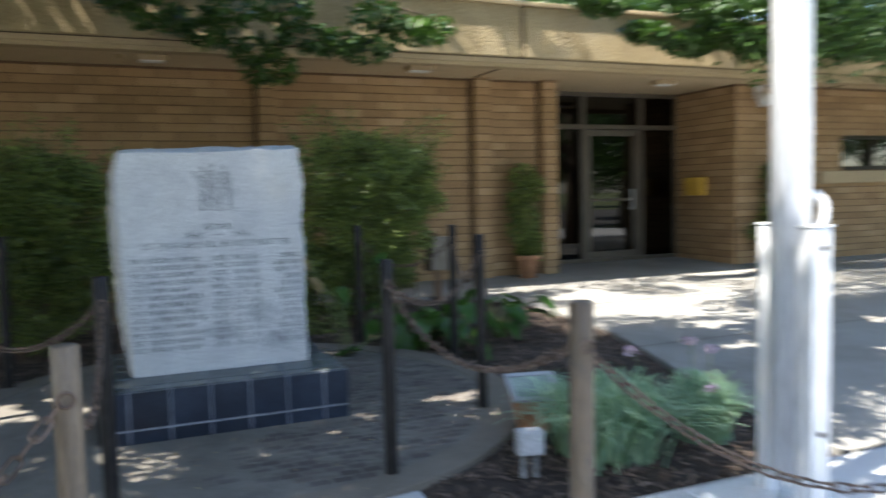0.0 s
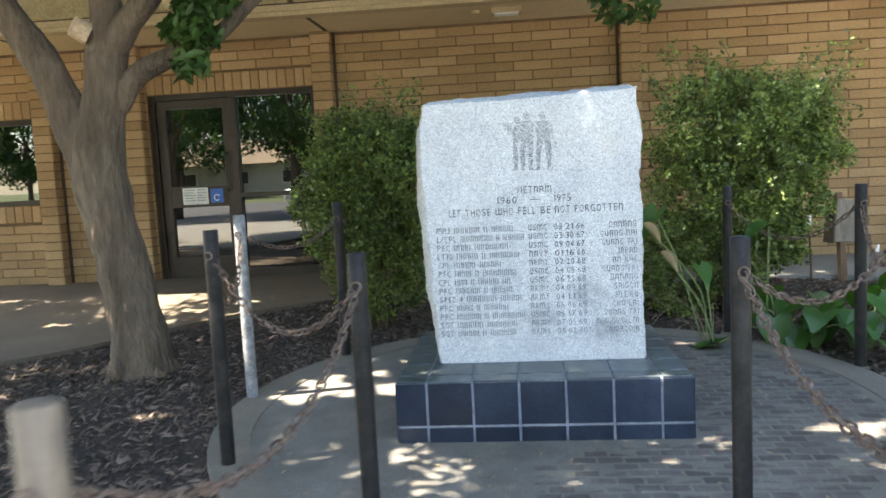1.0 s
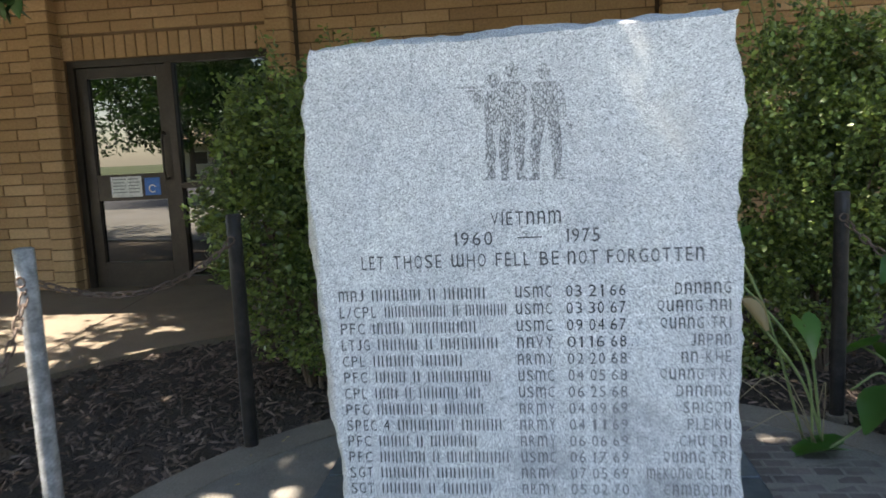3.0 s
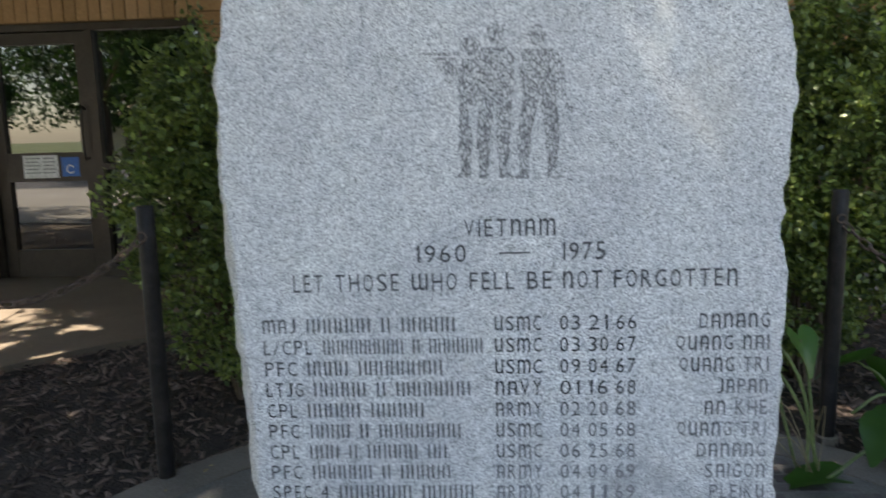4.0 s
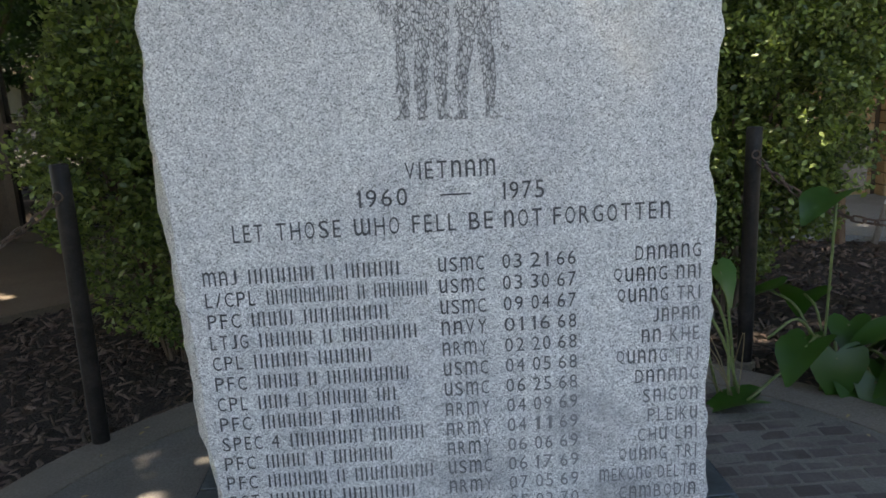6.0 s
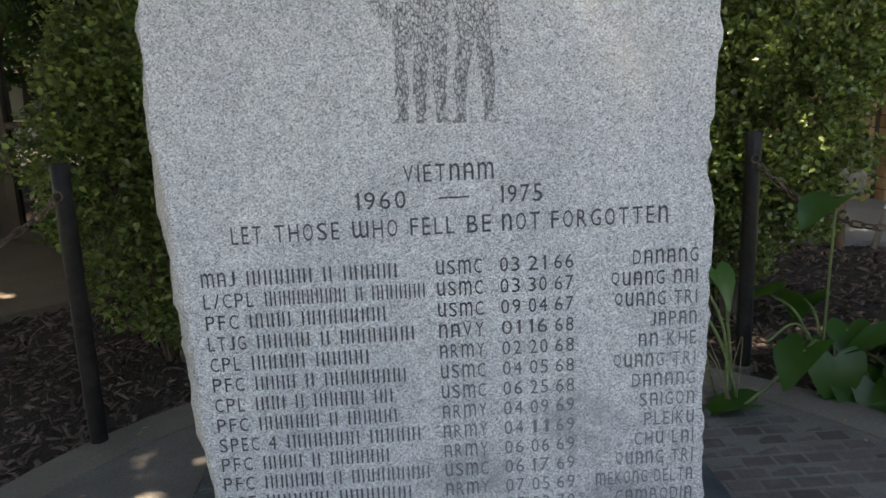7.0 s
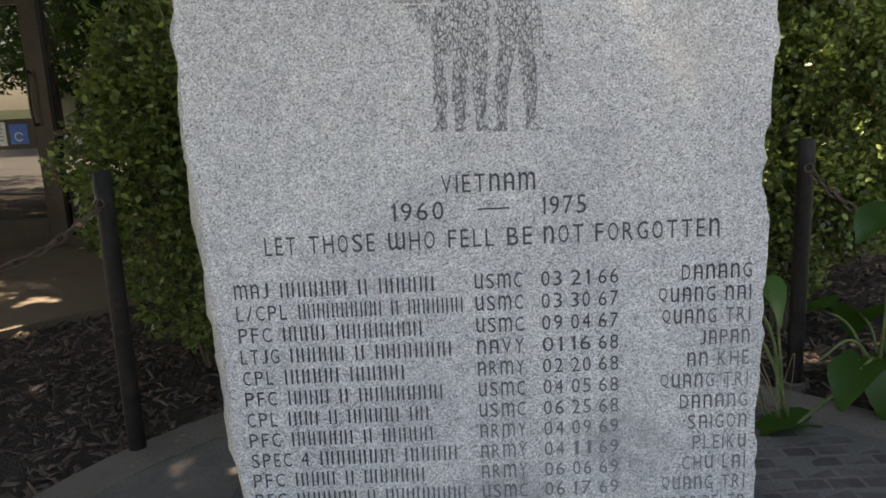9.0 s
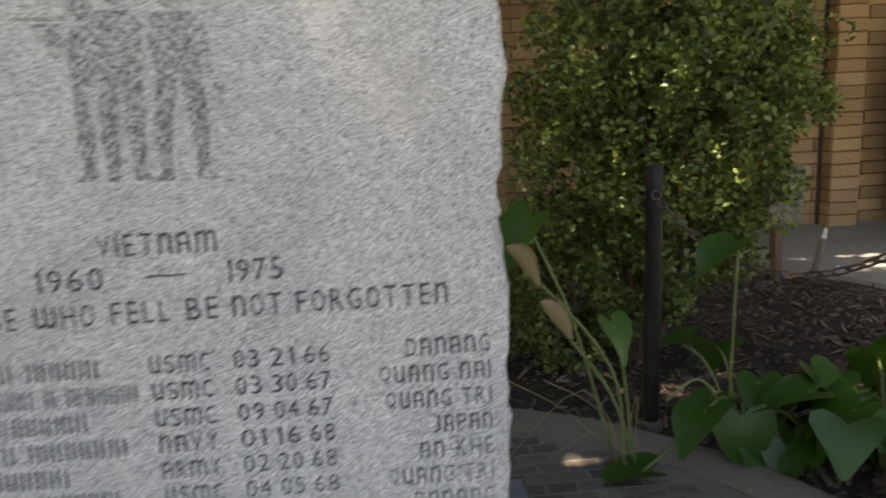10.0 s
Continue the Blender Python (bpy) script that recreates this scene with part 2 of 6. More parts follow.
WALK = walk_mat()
SLAB = surf("pale_slab_concrete", (0.44, 0.45, 0.45), (0.56, 0.56, 0.55), 1.4, 100, 0.88, 0.3, 0.002)
FORECOURT = surf("buff_forecourt_concrete", (0.27, 0.245, 0.20), (0.37, 0.34, 0.285), 1.2, 95, 0.9, 0.3, 0.002)
PAVER = paver_mat("dusty_paver", False)
PAVER_REST = paver_mat("dusty_paver_joined", True)
JOINT = surf("sandy_joint", (0.125, 0.112, 0.094), (0.205, 0.188, 0.16), 3, 130, 0.95)
BRICK = brick_mat("tan_slump_brick", False)
BRICK_REST = brick_mat("tan_slump_brick_joined", True)
MORTAR = surf("brown_mortar", (0.12, 0.072, 0.036), (0.18, 0.112, 0.06), 4, 120, 0.95)
STUCCO = surf("pebbled_stucco", (0.31, 0.235, 0.125), (0.45, 0.355, 0.20), 2.2, 38, 0.95, 1.0, 0.02, stain=(0.36, 0.30, 0.20), stain_scale=1.8)
TRIM = surf("beige_painted_trim", (0.42, 0.32, 0.185), (0.50, 0.385, 0.23), 1.5, 70, 0.75, 0.2, 0.001, stain=(0.40, 0.30, 0.18))
SOFFIT = surf("beige_painted_soffit", (0.54, 0.42, 0.26), (0.62, 0.49, 0.31), 0.9, 60, 0.8, 0.2, 0.001)
SEAM = surf("dark_seam", (0.05, 0.035, 0.02), (0.09, 0.06, 0.04), 5, 80, 0.9)
BRONZE = surf("dark_bronze_frame", (0.030, 0.024, 0.020), (0.055, 0.044, 0.036), 4, 90, 0.4, 0.1, 0.0005, metal=0.5)
TAUPE = surf("taupe_metal_frame", (0.085, 0.072, 0.055), (0.125, 0.106, 0.083), 4, 90, 0.45, 0.1, 0.0005, metal=0.3)
PANE = glass_mat("tinted_glass", (0.10, 0.10, 0.095), 2.3)
DARK_PANE = glass_mat("smoked_glass", (0.04, 0.04, 0.04), 1.6)
DARK_ROOM = surf("dim_room_paint", (0.10, 0.09, 0.08), (0.16, 0.15, 0.13), 2, 40, 0.9)
BLACK_PAINT = surf("chipped_black_paint", (0.009, 0.008, 0.008), (0.024, 0.021, 0.020), 14, 140, 0.5, 0.4, 0.0015, stain=(0.04, 0.036, 0.033), stain_scale=13)
BLACK_PAINT.node_tree.nodes["Principled BSDF"].inputs["Specular IOR Level"].default_value = 0.22
FADED_PAINT = surf("sun_faded_post_paint", (0.085, 0.060, 0.040), (0.215, 0.162, 0.112), 10, 90, 0.6, 0.6, 0.003, stain=(0.06, 0.055, 0.05), stain_scale=8, stretch=(1, 1, 0.15))
SILVER_PAINT = surf("flaking_silver_paint", (0.11, 0.11, 0.112), (0.33, 0.33, 0.33), 22, 120, 0.55, 0.6, 0.003, stain=(0.06, 0.06, 0.06), stain_scale=16)
RUST = surf("rusty_chain_iron", (0.08, 0.052, 0.038), (0.20, 0.145, 0.115), 30, 200, 0.75, 0.5, 0.002, metal=0.3, vary=0.25)
STEEL = surf("brushed_aluminium", (0.70, 0.71, 0.73), (0.82, 0.83, 0.85), 3, 80, 0.42, 0.15, 0.0005, metal=0.35, stretch=(1, 1, 0.1))
GREY_ENAMEL = surf("pale_grey_enamel", (0.36, 0.37, 0.385), (0.46, 0.47, 0.48), 5, 90, 0.55, 0.15, 0.0008, stain=(0.30, 0.29, 0.27), stain_scale=9)
WHITE = surf("white_enamel", (0.68, 0.69, 0.70), (0.80, 0.80, 0.80), 5, 90, 0.5, 0.1, 0.0005)
BARK = surf("grey_brown_bark", (0.074, 0.053, 0.036), (0.205, 0.148, 0.102), 7, 26, 0.95, 1.0, 0.05, stretch=(1, 1, 0.25), stain=(0.10, 0.075, 0.055), stain_scale=6)
HEARTWOOD = surf("cut_branch_wood", (0.42, 0.29, 0.18), (0.60, 0.45, 0.30), 12, 60, 0.9)
SOIL = surf("dark_mulch_soil", (0.025, 0.018, 0.013), (0.058, 0.041, 0.03), 5, 70, 0.98, 1.0, 0.02)
CHIP = surf("bark_chip", (0.040, 0.027, 0.020), (0.168, 0.123, 0.095), 6, 60, 0.95, 0.6, 0.004, vary=0.65, island=True)
LEAF = leaf_mat("tree_leaf", (0.022, 0.062, 0.014), (0.07, 0.135, 0.028), trans=0.25)
BUSH_LEAF = leaf_mat("small_shrub_leaf", (0.040, 0.068, 0.018), (0.29, 0.365, 0.11), 0.38, 0.26)
BIG_LEAF = leaf_mat("broad_lily_leaf", (0.022, 0.075, 0.012), (0.062, 0.155, 0.022), 0.35, 0.28)
DRY_LEAF = leaf_mat("withered_leaf", (0.26, 0.19, 0.11), (0.40, 0.31, 0.19), 0.8, 0.2)
STALK = surf("green_stalk", (0.09, 0.13, 0.035), (0.17, 0.21, 0.07), 8, 60, 0.5)
DRY_STALK = surf("straw_stalk", (0.14, 0.115, 0.06), (0.26, 0.21, 0.12), 8, 60, 0.8)
BLUE_GRASS = leaf_mat("blue_green_blade", (0.20, 0.33, 0.24), (0.37, 0.51, 0.37), 0.5, 0.2)
LILAC = leaf_mat("lilac_flower", (0.40, 0.30, 0.50), (0.62, 0.50, 0.68), 0.7, 0.3)
GREY_WOOD = surf("weathered_grey_board", (0.15, 0.125, 0.10), (0.27, 0.235, 0.195), 6, 50, 0.9, 0.6, 0.004, stretch=(6, 6, 1), stain=(0.08, 0.06, 0.045))
RED_WOOD = surf("brown_stake_wood", (0.13, 0.075, 0.045), (0.24, 0.15, 0.09), 8, 50, 0.9, 0.6, 0.003, stretch=(6, 6, 1))
TERRACOTTA = surf("terracotta", (0.34, 0.17, 0.09), (0.46, 0.25, 0.14), 6, 80, 0.85)
YELLOW = surf("yellow_painted_steel", (0.55, 0.33, 0.04), (0.68, 0.43, 0.07), 4, 80, 0.5)
LENS = surf("pale_green_lens", (0.24, 0.31, 0.26), (0.36, 0.43, 0.37), 12, 90, 0.25, 0.1, 0.0005)
PAPER = surf("white_notice_paper", (0.72, 0.72, 0.70), (0.82, 0.82, 0.80), 6, 60, 0.8)
INK = surf("grey_print", (0.25, 0.27, 0.25), (0.38, 0.40, 0.38), 20, 90, 0.8)
BLUE = surf("blue_sign_film", (0.03, 0.13, 0.48), (0.05, 0.18, 0.56), 6, 60, 0.5)
ASPHALT = surf("sun_bleached_asphalt", (0.075, 0.072, 0.068), (0.12, 0.115, 0.11), 0.4, 60, 0.95)
LAWN = surf("dry_green_lawn", (0.08, 0.11, 0.035), (0.17, 0.18, 0.07), 0.7, 50, 0.95, 1.0, 0.03)
ROOFING = surf("tan_shingle_roof", (0.30, 0.22, 0.14), (0.42, 0.32, 0.21), 2, 30, 0.9)
HOUSE_WALL = surf("cream_house_stucco", (0.55, 0.50, 0.42), (0.66, 0.61, 0.52), 1, 40, 0.9)
CAR_WHITE = surf("white_car_paint", (0.72, 0.72, 0.72), (0.80, 0.80, 0.80), 1, 30, 0.25, 0.0)
RUBBER = surf("black_rubber", (0.015, 0.015, 0.015), (0.03, 0.03, 0.03), 5, 50, 0.8)


# ---- mesh helpers ----
def mesh_of(name, verts, faces, mat):
    me = bpy.data.meshes.new(name)
    me.from_pydata([tuple(v) for v in verts], [], faces)
    me.materials.append(mat)
    me.update()
    return me


def put(name, me, parent=None, m=None, label=""):
    ob = new(name, me)
    if m is not None:
        ob.matrix_basis = m
    if parent is not None:
        ob.parent = parent
    return tagged(ob, label)


def part(name, bm, mat, parent=None, label="", smooth=False):
    me = bpy.data.meshes.new(name)
    if smooth:
        for f in bm.faces:
            f.smooth = True
    bm.to_mesh(me)
    bm.free()
    me.materials.append(mat)
    return put(name, me, parent, None, label)


def box_bm(x0, x1, y0, y1, z0, z1, bevel=0.0, bm=None):
    made = bm is None
    bm = bmesh.new() if made else bm
    r = bmesh.ops.create_cube(bm, size=1)
    bmesh.ops.transform(bm, matrix=Matrix.Translation(((x0 + x1) / 2, (y0 + y1) / 2, (z0 + z1) / 2)) @ Matrix.Diagonal((x1 - x0, y1 - y0, z1 - z0, 1)), verts=r["verts"])
    if bevel:
        edges = list({e for v in r["verts"] for e in v.link_edges})
        bmesh.ops.bevel(bm, geom=edges, offset=bevel, segments=2, affect="EDGES", profile=0.5)
    return bm


def tube_bm(points, radii, sides=10, bm=None, wobble=0.0, cap=True):
    """A tube along points, with its radius at each."""
    bm = bmesh.new() if bm is None else bm
    pts = [Vector(p) for p in points]
    rings, side = [], None
    for k, p in enumerate(pts):
        d = (pts[min(k + 1, len(pts) - 1)] - pts[max(k - 1, 0)]).normalized()
        if side is None:
            side = d.cross(Vector((0, 1, 0) if abs(d.y) < 0.9 else (1, 0, 0))).normalized()
        side = (side - d * side.dot(d)).normalized()
        up = d.cross(side)
        ring = []
        for j in range(sides):
            a = 2 * math.pi * j / sides
            q = p + (side * math.cos(a) + up * math.sin(a)) * radii[k]
            if wobble:
                q += (q - p) * wobble * noise.noise(q * 6) + (q - p) * wobble * 0.6 * noise.noise(Vector((q.x * 22, q.y * 22, q.z * 4)))
            ring.append(bm.verts.new(q))
        rings.append(ring)
    for a, b in zip(rings, rings[1:]):
        for j in range(sides):
            bm.faces.new((a[j], a[(j + 1) % sides], b[(j + 1) % sides], b[j]))
    if cap:
        bm.faces.new(list(reversed(rings[0])))
        bm.faces.new(rings[-1])
    return bm


def lathe_bm(profile, sides=20, centre=(0, 0)):
    """A turned body from (radius, z) pairs."""
    return tube_bm([(centre[0], centre[1], z) for _, z in profile], [r for r, _ in profile], sides)


def smooth_path(points, steps=6):
    """Catmull-Rom through the points."""
    p = [Vector(q) for q in points]
    p = [2 * p[0] - p[1]] + p + [2 * p[-1] - p[-2]]
    out = []
    for k in range(1, len(p) - 2):
        for s in range(steps):
            t = s / steps
            out.append(0.5 * ((2 * p[k]) + (p[k + 1] - p[k - 1]) * t + (2 * p[k - 1] - 5 * p[k] + 4 * p[k + 1] - p[k + 2]) * t * t + (3 * p[k] - p[k - 1] - 3 * p[k + 1] + p[k + 2]) * t ** 3))
    return out + [p[-2]]


def smooth_edge(points):
    return [(p.x, p.y) for p in smooth_path([(x, y, 0) for x, y in points], 4)]


def ground_z(x, y):
    """The paving rises gently towards the building."""
    return 0.02 * (y + 0.3)


def leaves_mesh(name, centres, size, aspect, mat, up=0.3, rng=None, curl=0.25):
    """Many small folded leaves, one at each centre, as one mesh."""
    rng = rng or np.random.default_rng(1)
    c = np.asarray(centres, float)
    k = len(c)
    nrm = rng.normal(size=(k, 3))
    nrm[:, 2] = np.abs(nrm[:, 2]) + up
    nrm /= np.linalg.norm(nrm, axis=1)[:, None]
    a = rng.normal(size=(k, 3))
    a -= nrm * (a * nrm).sum(1)[:, None]
    a /= np.linalg.norm(a, axis=1)[:, None]
    b = np.cross(nrm, a)
    s = size * rng.uniform(0.65, 1.3, (k, 1))
    w = s * aspect
    v = np.stack([c - a * s, c - a * s * 0.2 - b * w + nrm * w * curl, c + a * s * 0.45 - b * w * 0.75 + nrm * w * curl, c + a * s - nrm * s * 0.15,
                  c + a * s * 0.45 + b * w * 0.75 + nrm * w * curl, c - a * s * 0.2 + b * w + nrm * w * curl], 1).reshape(-1, 3)
    i = np.arange(k)[:, None] * 6
    f = np.concatenate([i + np.array([[0, 1, 2, 3]]), i + np.array([[0, 3, 4, 5]])], 0)
    me = bpy.data.meshes.new(name)
    me.vertices.add(len(v))
    me.vertices.foreach_set("co", v.ravel())
    me.loops.add(f.size)
    me.loops.foreach_set("vertex_index", f.ravel().astype(np.int32))
    me.polygons.add(len(f))
    me.polygons.foreach_set("loop_start", (np.arange(len(f)) * 4).astype(np.int32))
    me.update(calc_edges=True)
    me.validate()
    me.materials.append(mat)
    return me


def empty(name, m=None):
    ob = new(name)
    ob.empty_display_size = 0.1
    if m is not None:
        ob.matrix_basis = m
    return ob


# ---- ground ----
def sheet(name, outline, z_of, mat, label, category, step=0.0):
    """A flat sheet with a thickness, its top following z_of."""
    bm = bmesh.new()
    top = [bm.verts.new((x, y, z_of(x, y))) for x, y in outline]
    low = [bm.verts.new((x, y, z_of(x, y) - 0.12)) for x, y in outline]
    bm.faces.new(top)
    for k in range(len(top)):
        j = (k + 1) % len(top)
        bm.faces.new((top[k], low[k], low[j], top[j]))
    bmesh.ops.triangulate(bm, faces=[f for f in bm.faces if len(f.verts) > 4])
    bmesh.ops.recalc_face_normals(bm, faces=bm.faces)
    return tagged(part(name, bm, mat), label, category, kind="structure")


def plane_z(off):
    return lambda x, y: off + ground_z(x, y)


def arc(cx, cy, r, a0, a1, k):
    return [(cx + r * math.cos(radians(a0 + (a1 - a0) * i / k)), cy + r * math.sin(radians(a0 + (a1 - a0) * i / k))) for i in range(k + 1)]


PAD_C, PAD_R = (0.1, 0.2), 1.72
bm = bmesh.new()
bmesh.ops.create_grid(bm, x_segments=2, y_segments=2, size=300)
bmesh.ops.translate(bm, verts=bm.verts, vec=(0, 0, -0.30))
tagged(part("ground", bm, LAWN), "dry green lawn ground running to the horizon", "ground", kind="structure")

def soil_z(x, y):
    return -0.025 + ground_z(x, y) + 0.02 * noise.noise(Vector((x * 2, y * 2, 0)))


def soil_bed(name, x0, x1, y0, y1, label):
    nx, ny = int((x1 - x0) / 0.12), int((y1 - y0) / 0.12)
    verts = [(x0 + (x1 - x0) * i / nx, y0 + (y1 - y0) * j / ny) for j in range(ny + 1) for i in range(nx + 1)]
    faces = [(j * (nx + 1) + i, j * (nx + 1) + i + 1, (j + 1) * (nx + 1) + i + 1, (j + 1) * (nx + 1) + i) for j in range(ny) for i in range(nx)]
    ob = put(name, mesh_of(name, [(x, y, soil_z(x, y)) for x, y in verts], faces, SOIL))
    return tagged(ob, label, "planting bed", kind="structure")


soil_bed("planting_bed", -7.0, 4.4, -7.0, 4.4, "dark soil bed strewn with bark mulch round the memorial")

WALK_EDGE = [(-9.0, -0.6), (-5.0, 0.75), (-3.75, 1.28), (-3.1, 1.95), (-2.45, 2.8), (-1.6, 3.35), (-0.4, 3.6), (1.2, 3.7), (2.4, 3.66), (2.95, 3.5), (3.3, 3.0), (3.45, 2.2), (3.4, 1.2), (3.15, 0.2), (2.9, -0.65), (2.72, -1.5), (2.66, -1.93)]


def walkway():
    """Strips from the curved edge to the building, and to the far side."""
    e = smooth_edge(WALK_EDGE)
    turn = max(range(len(e)), key=lambda k: e[k][0] + 2 * e[k][1])
    bm = bmesh.new()
    z = plane_z(0.012)

    def quad(*q):
        bm.faces.new([bm.verts.new((x, y, z(x, y) if up else z(x, y) - 0.12)) for x, y, up in q])

    for (xa, ya), (xb, yb) in zip(e[:turn], e[1:turn + 1]):
        quad((xa, ya, 1), (xb, yb, 1), (xb, 6.2, 1), (xa, 6.2, 1))
    for (xa, ya), (xb, yb) in zip(e[turn:], e[turn + 1:]):
        quad((xb, yb, 1), (16, yb, 1), (16, ya, 1), (xa, ya, 1))
    for (xa, ya), (xb, yb) in zip(e, e[1:]):
        quad((xa, ya, 0), (xb, yb, 0), (xb, yb, 1), (xa, ya, 1))
    xt, yt = e[turn]
    quad((xt, yt, 1), (16, yt, 1), (16, 6.2, 1), (xt, 6.2, 1))
    bmesh.ops.remove_doubles(bm, verts=bm.verts, dist=0.0005)
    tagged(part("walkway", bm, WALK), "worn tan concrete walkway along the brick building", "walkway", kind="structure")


walkway()
for k, (xa, ya, xb, yb) in enumerate(((-3.1, 2.0, -3.45, 4.85), (3.45, 2.3, 9.0, 2.35), (5.2, 0.5, 5.2, 4.8), (3.2, 0.4, 9.0, 0.45))):
    d = Vector((xb - xa, yb - ya, 0)).normalized() * 0.006
    nrm = Vector((-d.y, d.x, 0))
    q = [Vector((xa, ya, 0)) + nrm, Vector((xa, ya, 0)) - nrm, Vector((xb, yb, 0)) - nrm, Vector((xb, yb, 0)) + nrm]
    tagged(put("paving_joint", mesh_of("paving_joint", [(p.x, p.y, ground_z(p.x, p.y) + 0.016) for p in q], [(0, 1, 2, 3)], SEAM)), "dark joint across the concrete walkway", "joint", kind="structure")
sheet("path", [(-0.72, -9.0), (0.64, -9.0), (0.64, -1.46), (0.1, -1.53), (-0.72, -1.32)], plane_z(-0.006), SLAB, "pale concrete path leading up to the memorial", "path")
sheet("flagpole_slab", [(0.66, -9.0), (16, -9.0), (16, -1.945), (1.15, -1.945), (1.15, -2.6), (0.66, -2.6)], plane_z(0.006), SLAB, "pale concrete slab under the flagpole", "slab")
sheet("forecourt", [(-16, -12), (-4.2, -12), (-4.2, -3.5), (-5.2, 0.2), (-16, -2.5)], plane_z(0.0), FORECOURT, "sunlit pale concrete forecourt beside the beds", "forecourt")
sheet("road", [(-120, -34), (120, -34), (120, -12.2), (-120, -12.2)], lambda x, y: -0.27, ASPHALT, "sun-bleached asphalt road in front of the building", "road")


# ---- memorial pad with pavers ----
def pad():
    bm = bmesh.new()
    outer = arc(*PAD_C, PAD_R, 0, 360, 72)[:-1]
    inner = arc(*PAD_C, PAD_R - 0.19, 0, 360, 72)[:-1]
    vo = [bm.verts.new((x, y, 0.012 + ground_z(x, y) + 0.0035 * noise.noise(Vector((x * 9, y * 9, 0))))) for x, y in outer]
    vi = [bm.verts.new((x, y, 0.012 + ground_z(x, y))) for x, y in inner]
    vl = [bm.verts.new((x, y, ground_z(x, y) - 0.10)) for x, y in outer]
    vd = [bm.verts.new((x, y, ground_z(x, y) - 0.02)) for x, y in inner]
    for k in range(72):
        j = (k + 1) % 72
        bm.faces.new((vi[k], vo[k], vo[j], vi[j]))
        bm.faces.new((vo[k], vl[k], vl[j], vo[j]))
        bm.faces.new((vi[j], vd[j], vd[k], vi[k]))
    kerb = tagged(part("paved_pad", bm, CONCRETE), "round concrete-rimmed pad paved with small dusty bricks", "paving", kind="structure")
    bed = bmesh.new()
    c = [bed.verts.new((x, y, 0.0065 + ground_z(x, y))) for x, y in inner]
    bed.faces.new(c)
    part("joint_bed", bed, JOINT, kerb, "sandy joint bed")
    return kerb


PAD = pad()


# ---- memorial ----
def tiled_plinth():
    base = tagged(empty("plinth", Matrix.Translation((0, 0.23, 0))), "low plinth faced with glazed navy tiles and pale grout", "plinth")
    x0, x1, y0, y1, zt = -0.65, 0.65, -0.55, 0.55, 0.28
    part("core", box_bm(x0 + 0.006, x1 - 0.006, y0 + 0.006, y1 - 0.006, -0.03, zt - 0.006), GROUT, base, "pale grout core")
    cols = [-0.65, -0.512, -0.307, -0.102, 0.103, 0.308, 0.513, 0.65]
    deep = [-0.55, -0.445, -0.24, -0.035, 0.17, 0.375, 0.55]
    g, cache = 0.0055, {}

    def tile(w, h, m, top):
        key = (round(w, 3), round(h, 3), top)
        if key not in cache:
            bm = box_bm(-w / 2 + g, w / 2 - g, -h / 2 + g, h / 2 - g, -0.006, 0.004, 0.002)
            me = bpy.data.meshes.new("tile")
            bm.to_mesh(me)
            bm.free()
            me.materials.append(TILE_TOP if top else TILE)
            cache[key] = me
        put("tile", cache[key], base, m)

    for a, b in zip(cols, cols[1:]):
        for za, zb in ((0.0, 0.078), (0.078, zt)):
            for yy, rz in ((y0, 0), (y1, 180)):
                tile(b - a, zb - za, pose((a + b) / 2, yy, (za + zb) / 2, 90, 0, rz), False)
        for c, d in zip(deep, deep[1:]):
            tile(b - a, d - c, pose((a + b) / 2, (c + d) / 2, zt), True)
    for c, d in zip(deep, deep[1:]):
        for za, zb in ((0.0, 0.078), (0.078, zt)):
            for xx, rz in ((x0, -90), (x1, 90)):
                tile(d - c, zb - za, pose(xx, (c + d) / 2, (za + zb) / 2, 90, 0, rz), False)
    return base


tiled_plinth()


def edge_at(table, z):
    for (za, xa), (zb, xb) in zip(table, table[1:]):
        if z <= zb:
            return xa + (xb - xa) * (z - za) / (zb - za)
    return table[-1][1]


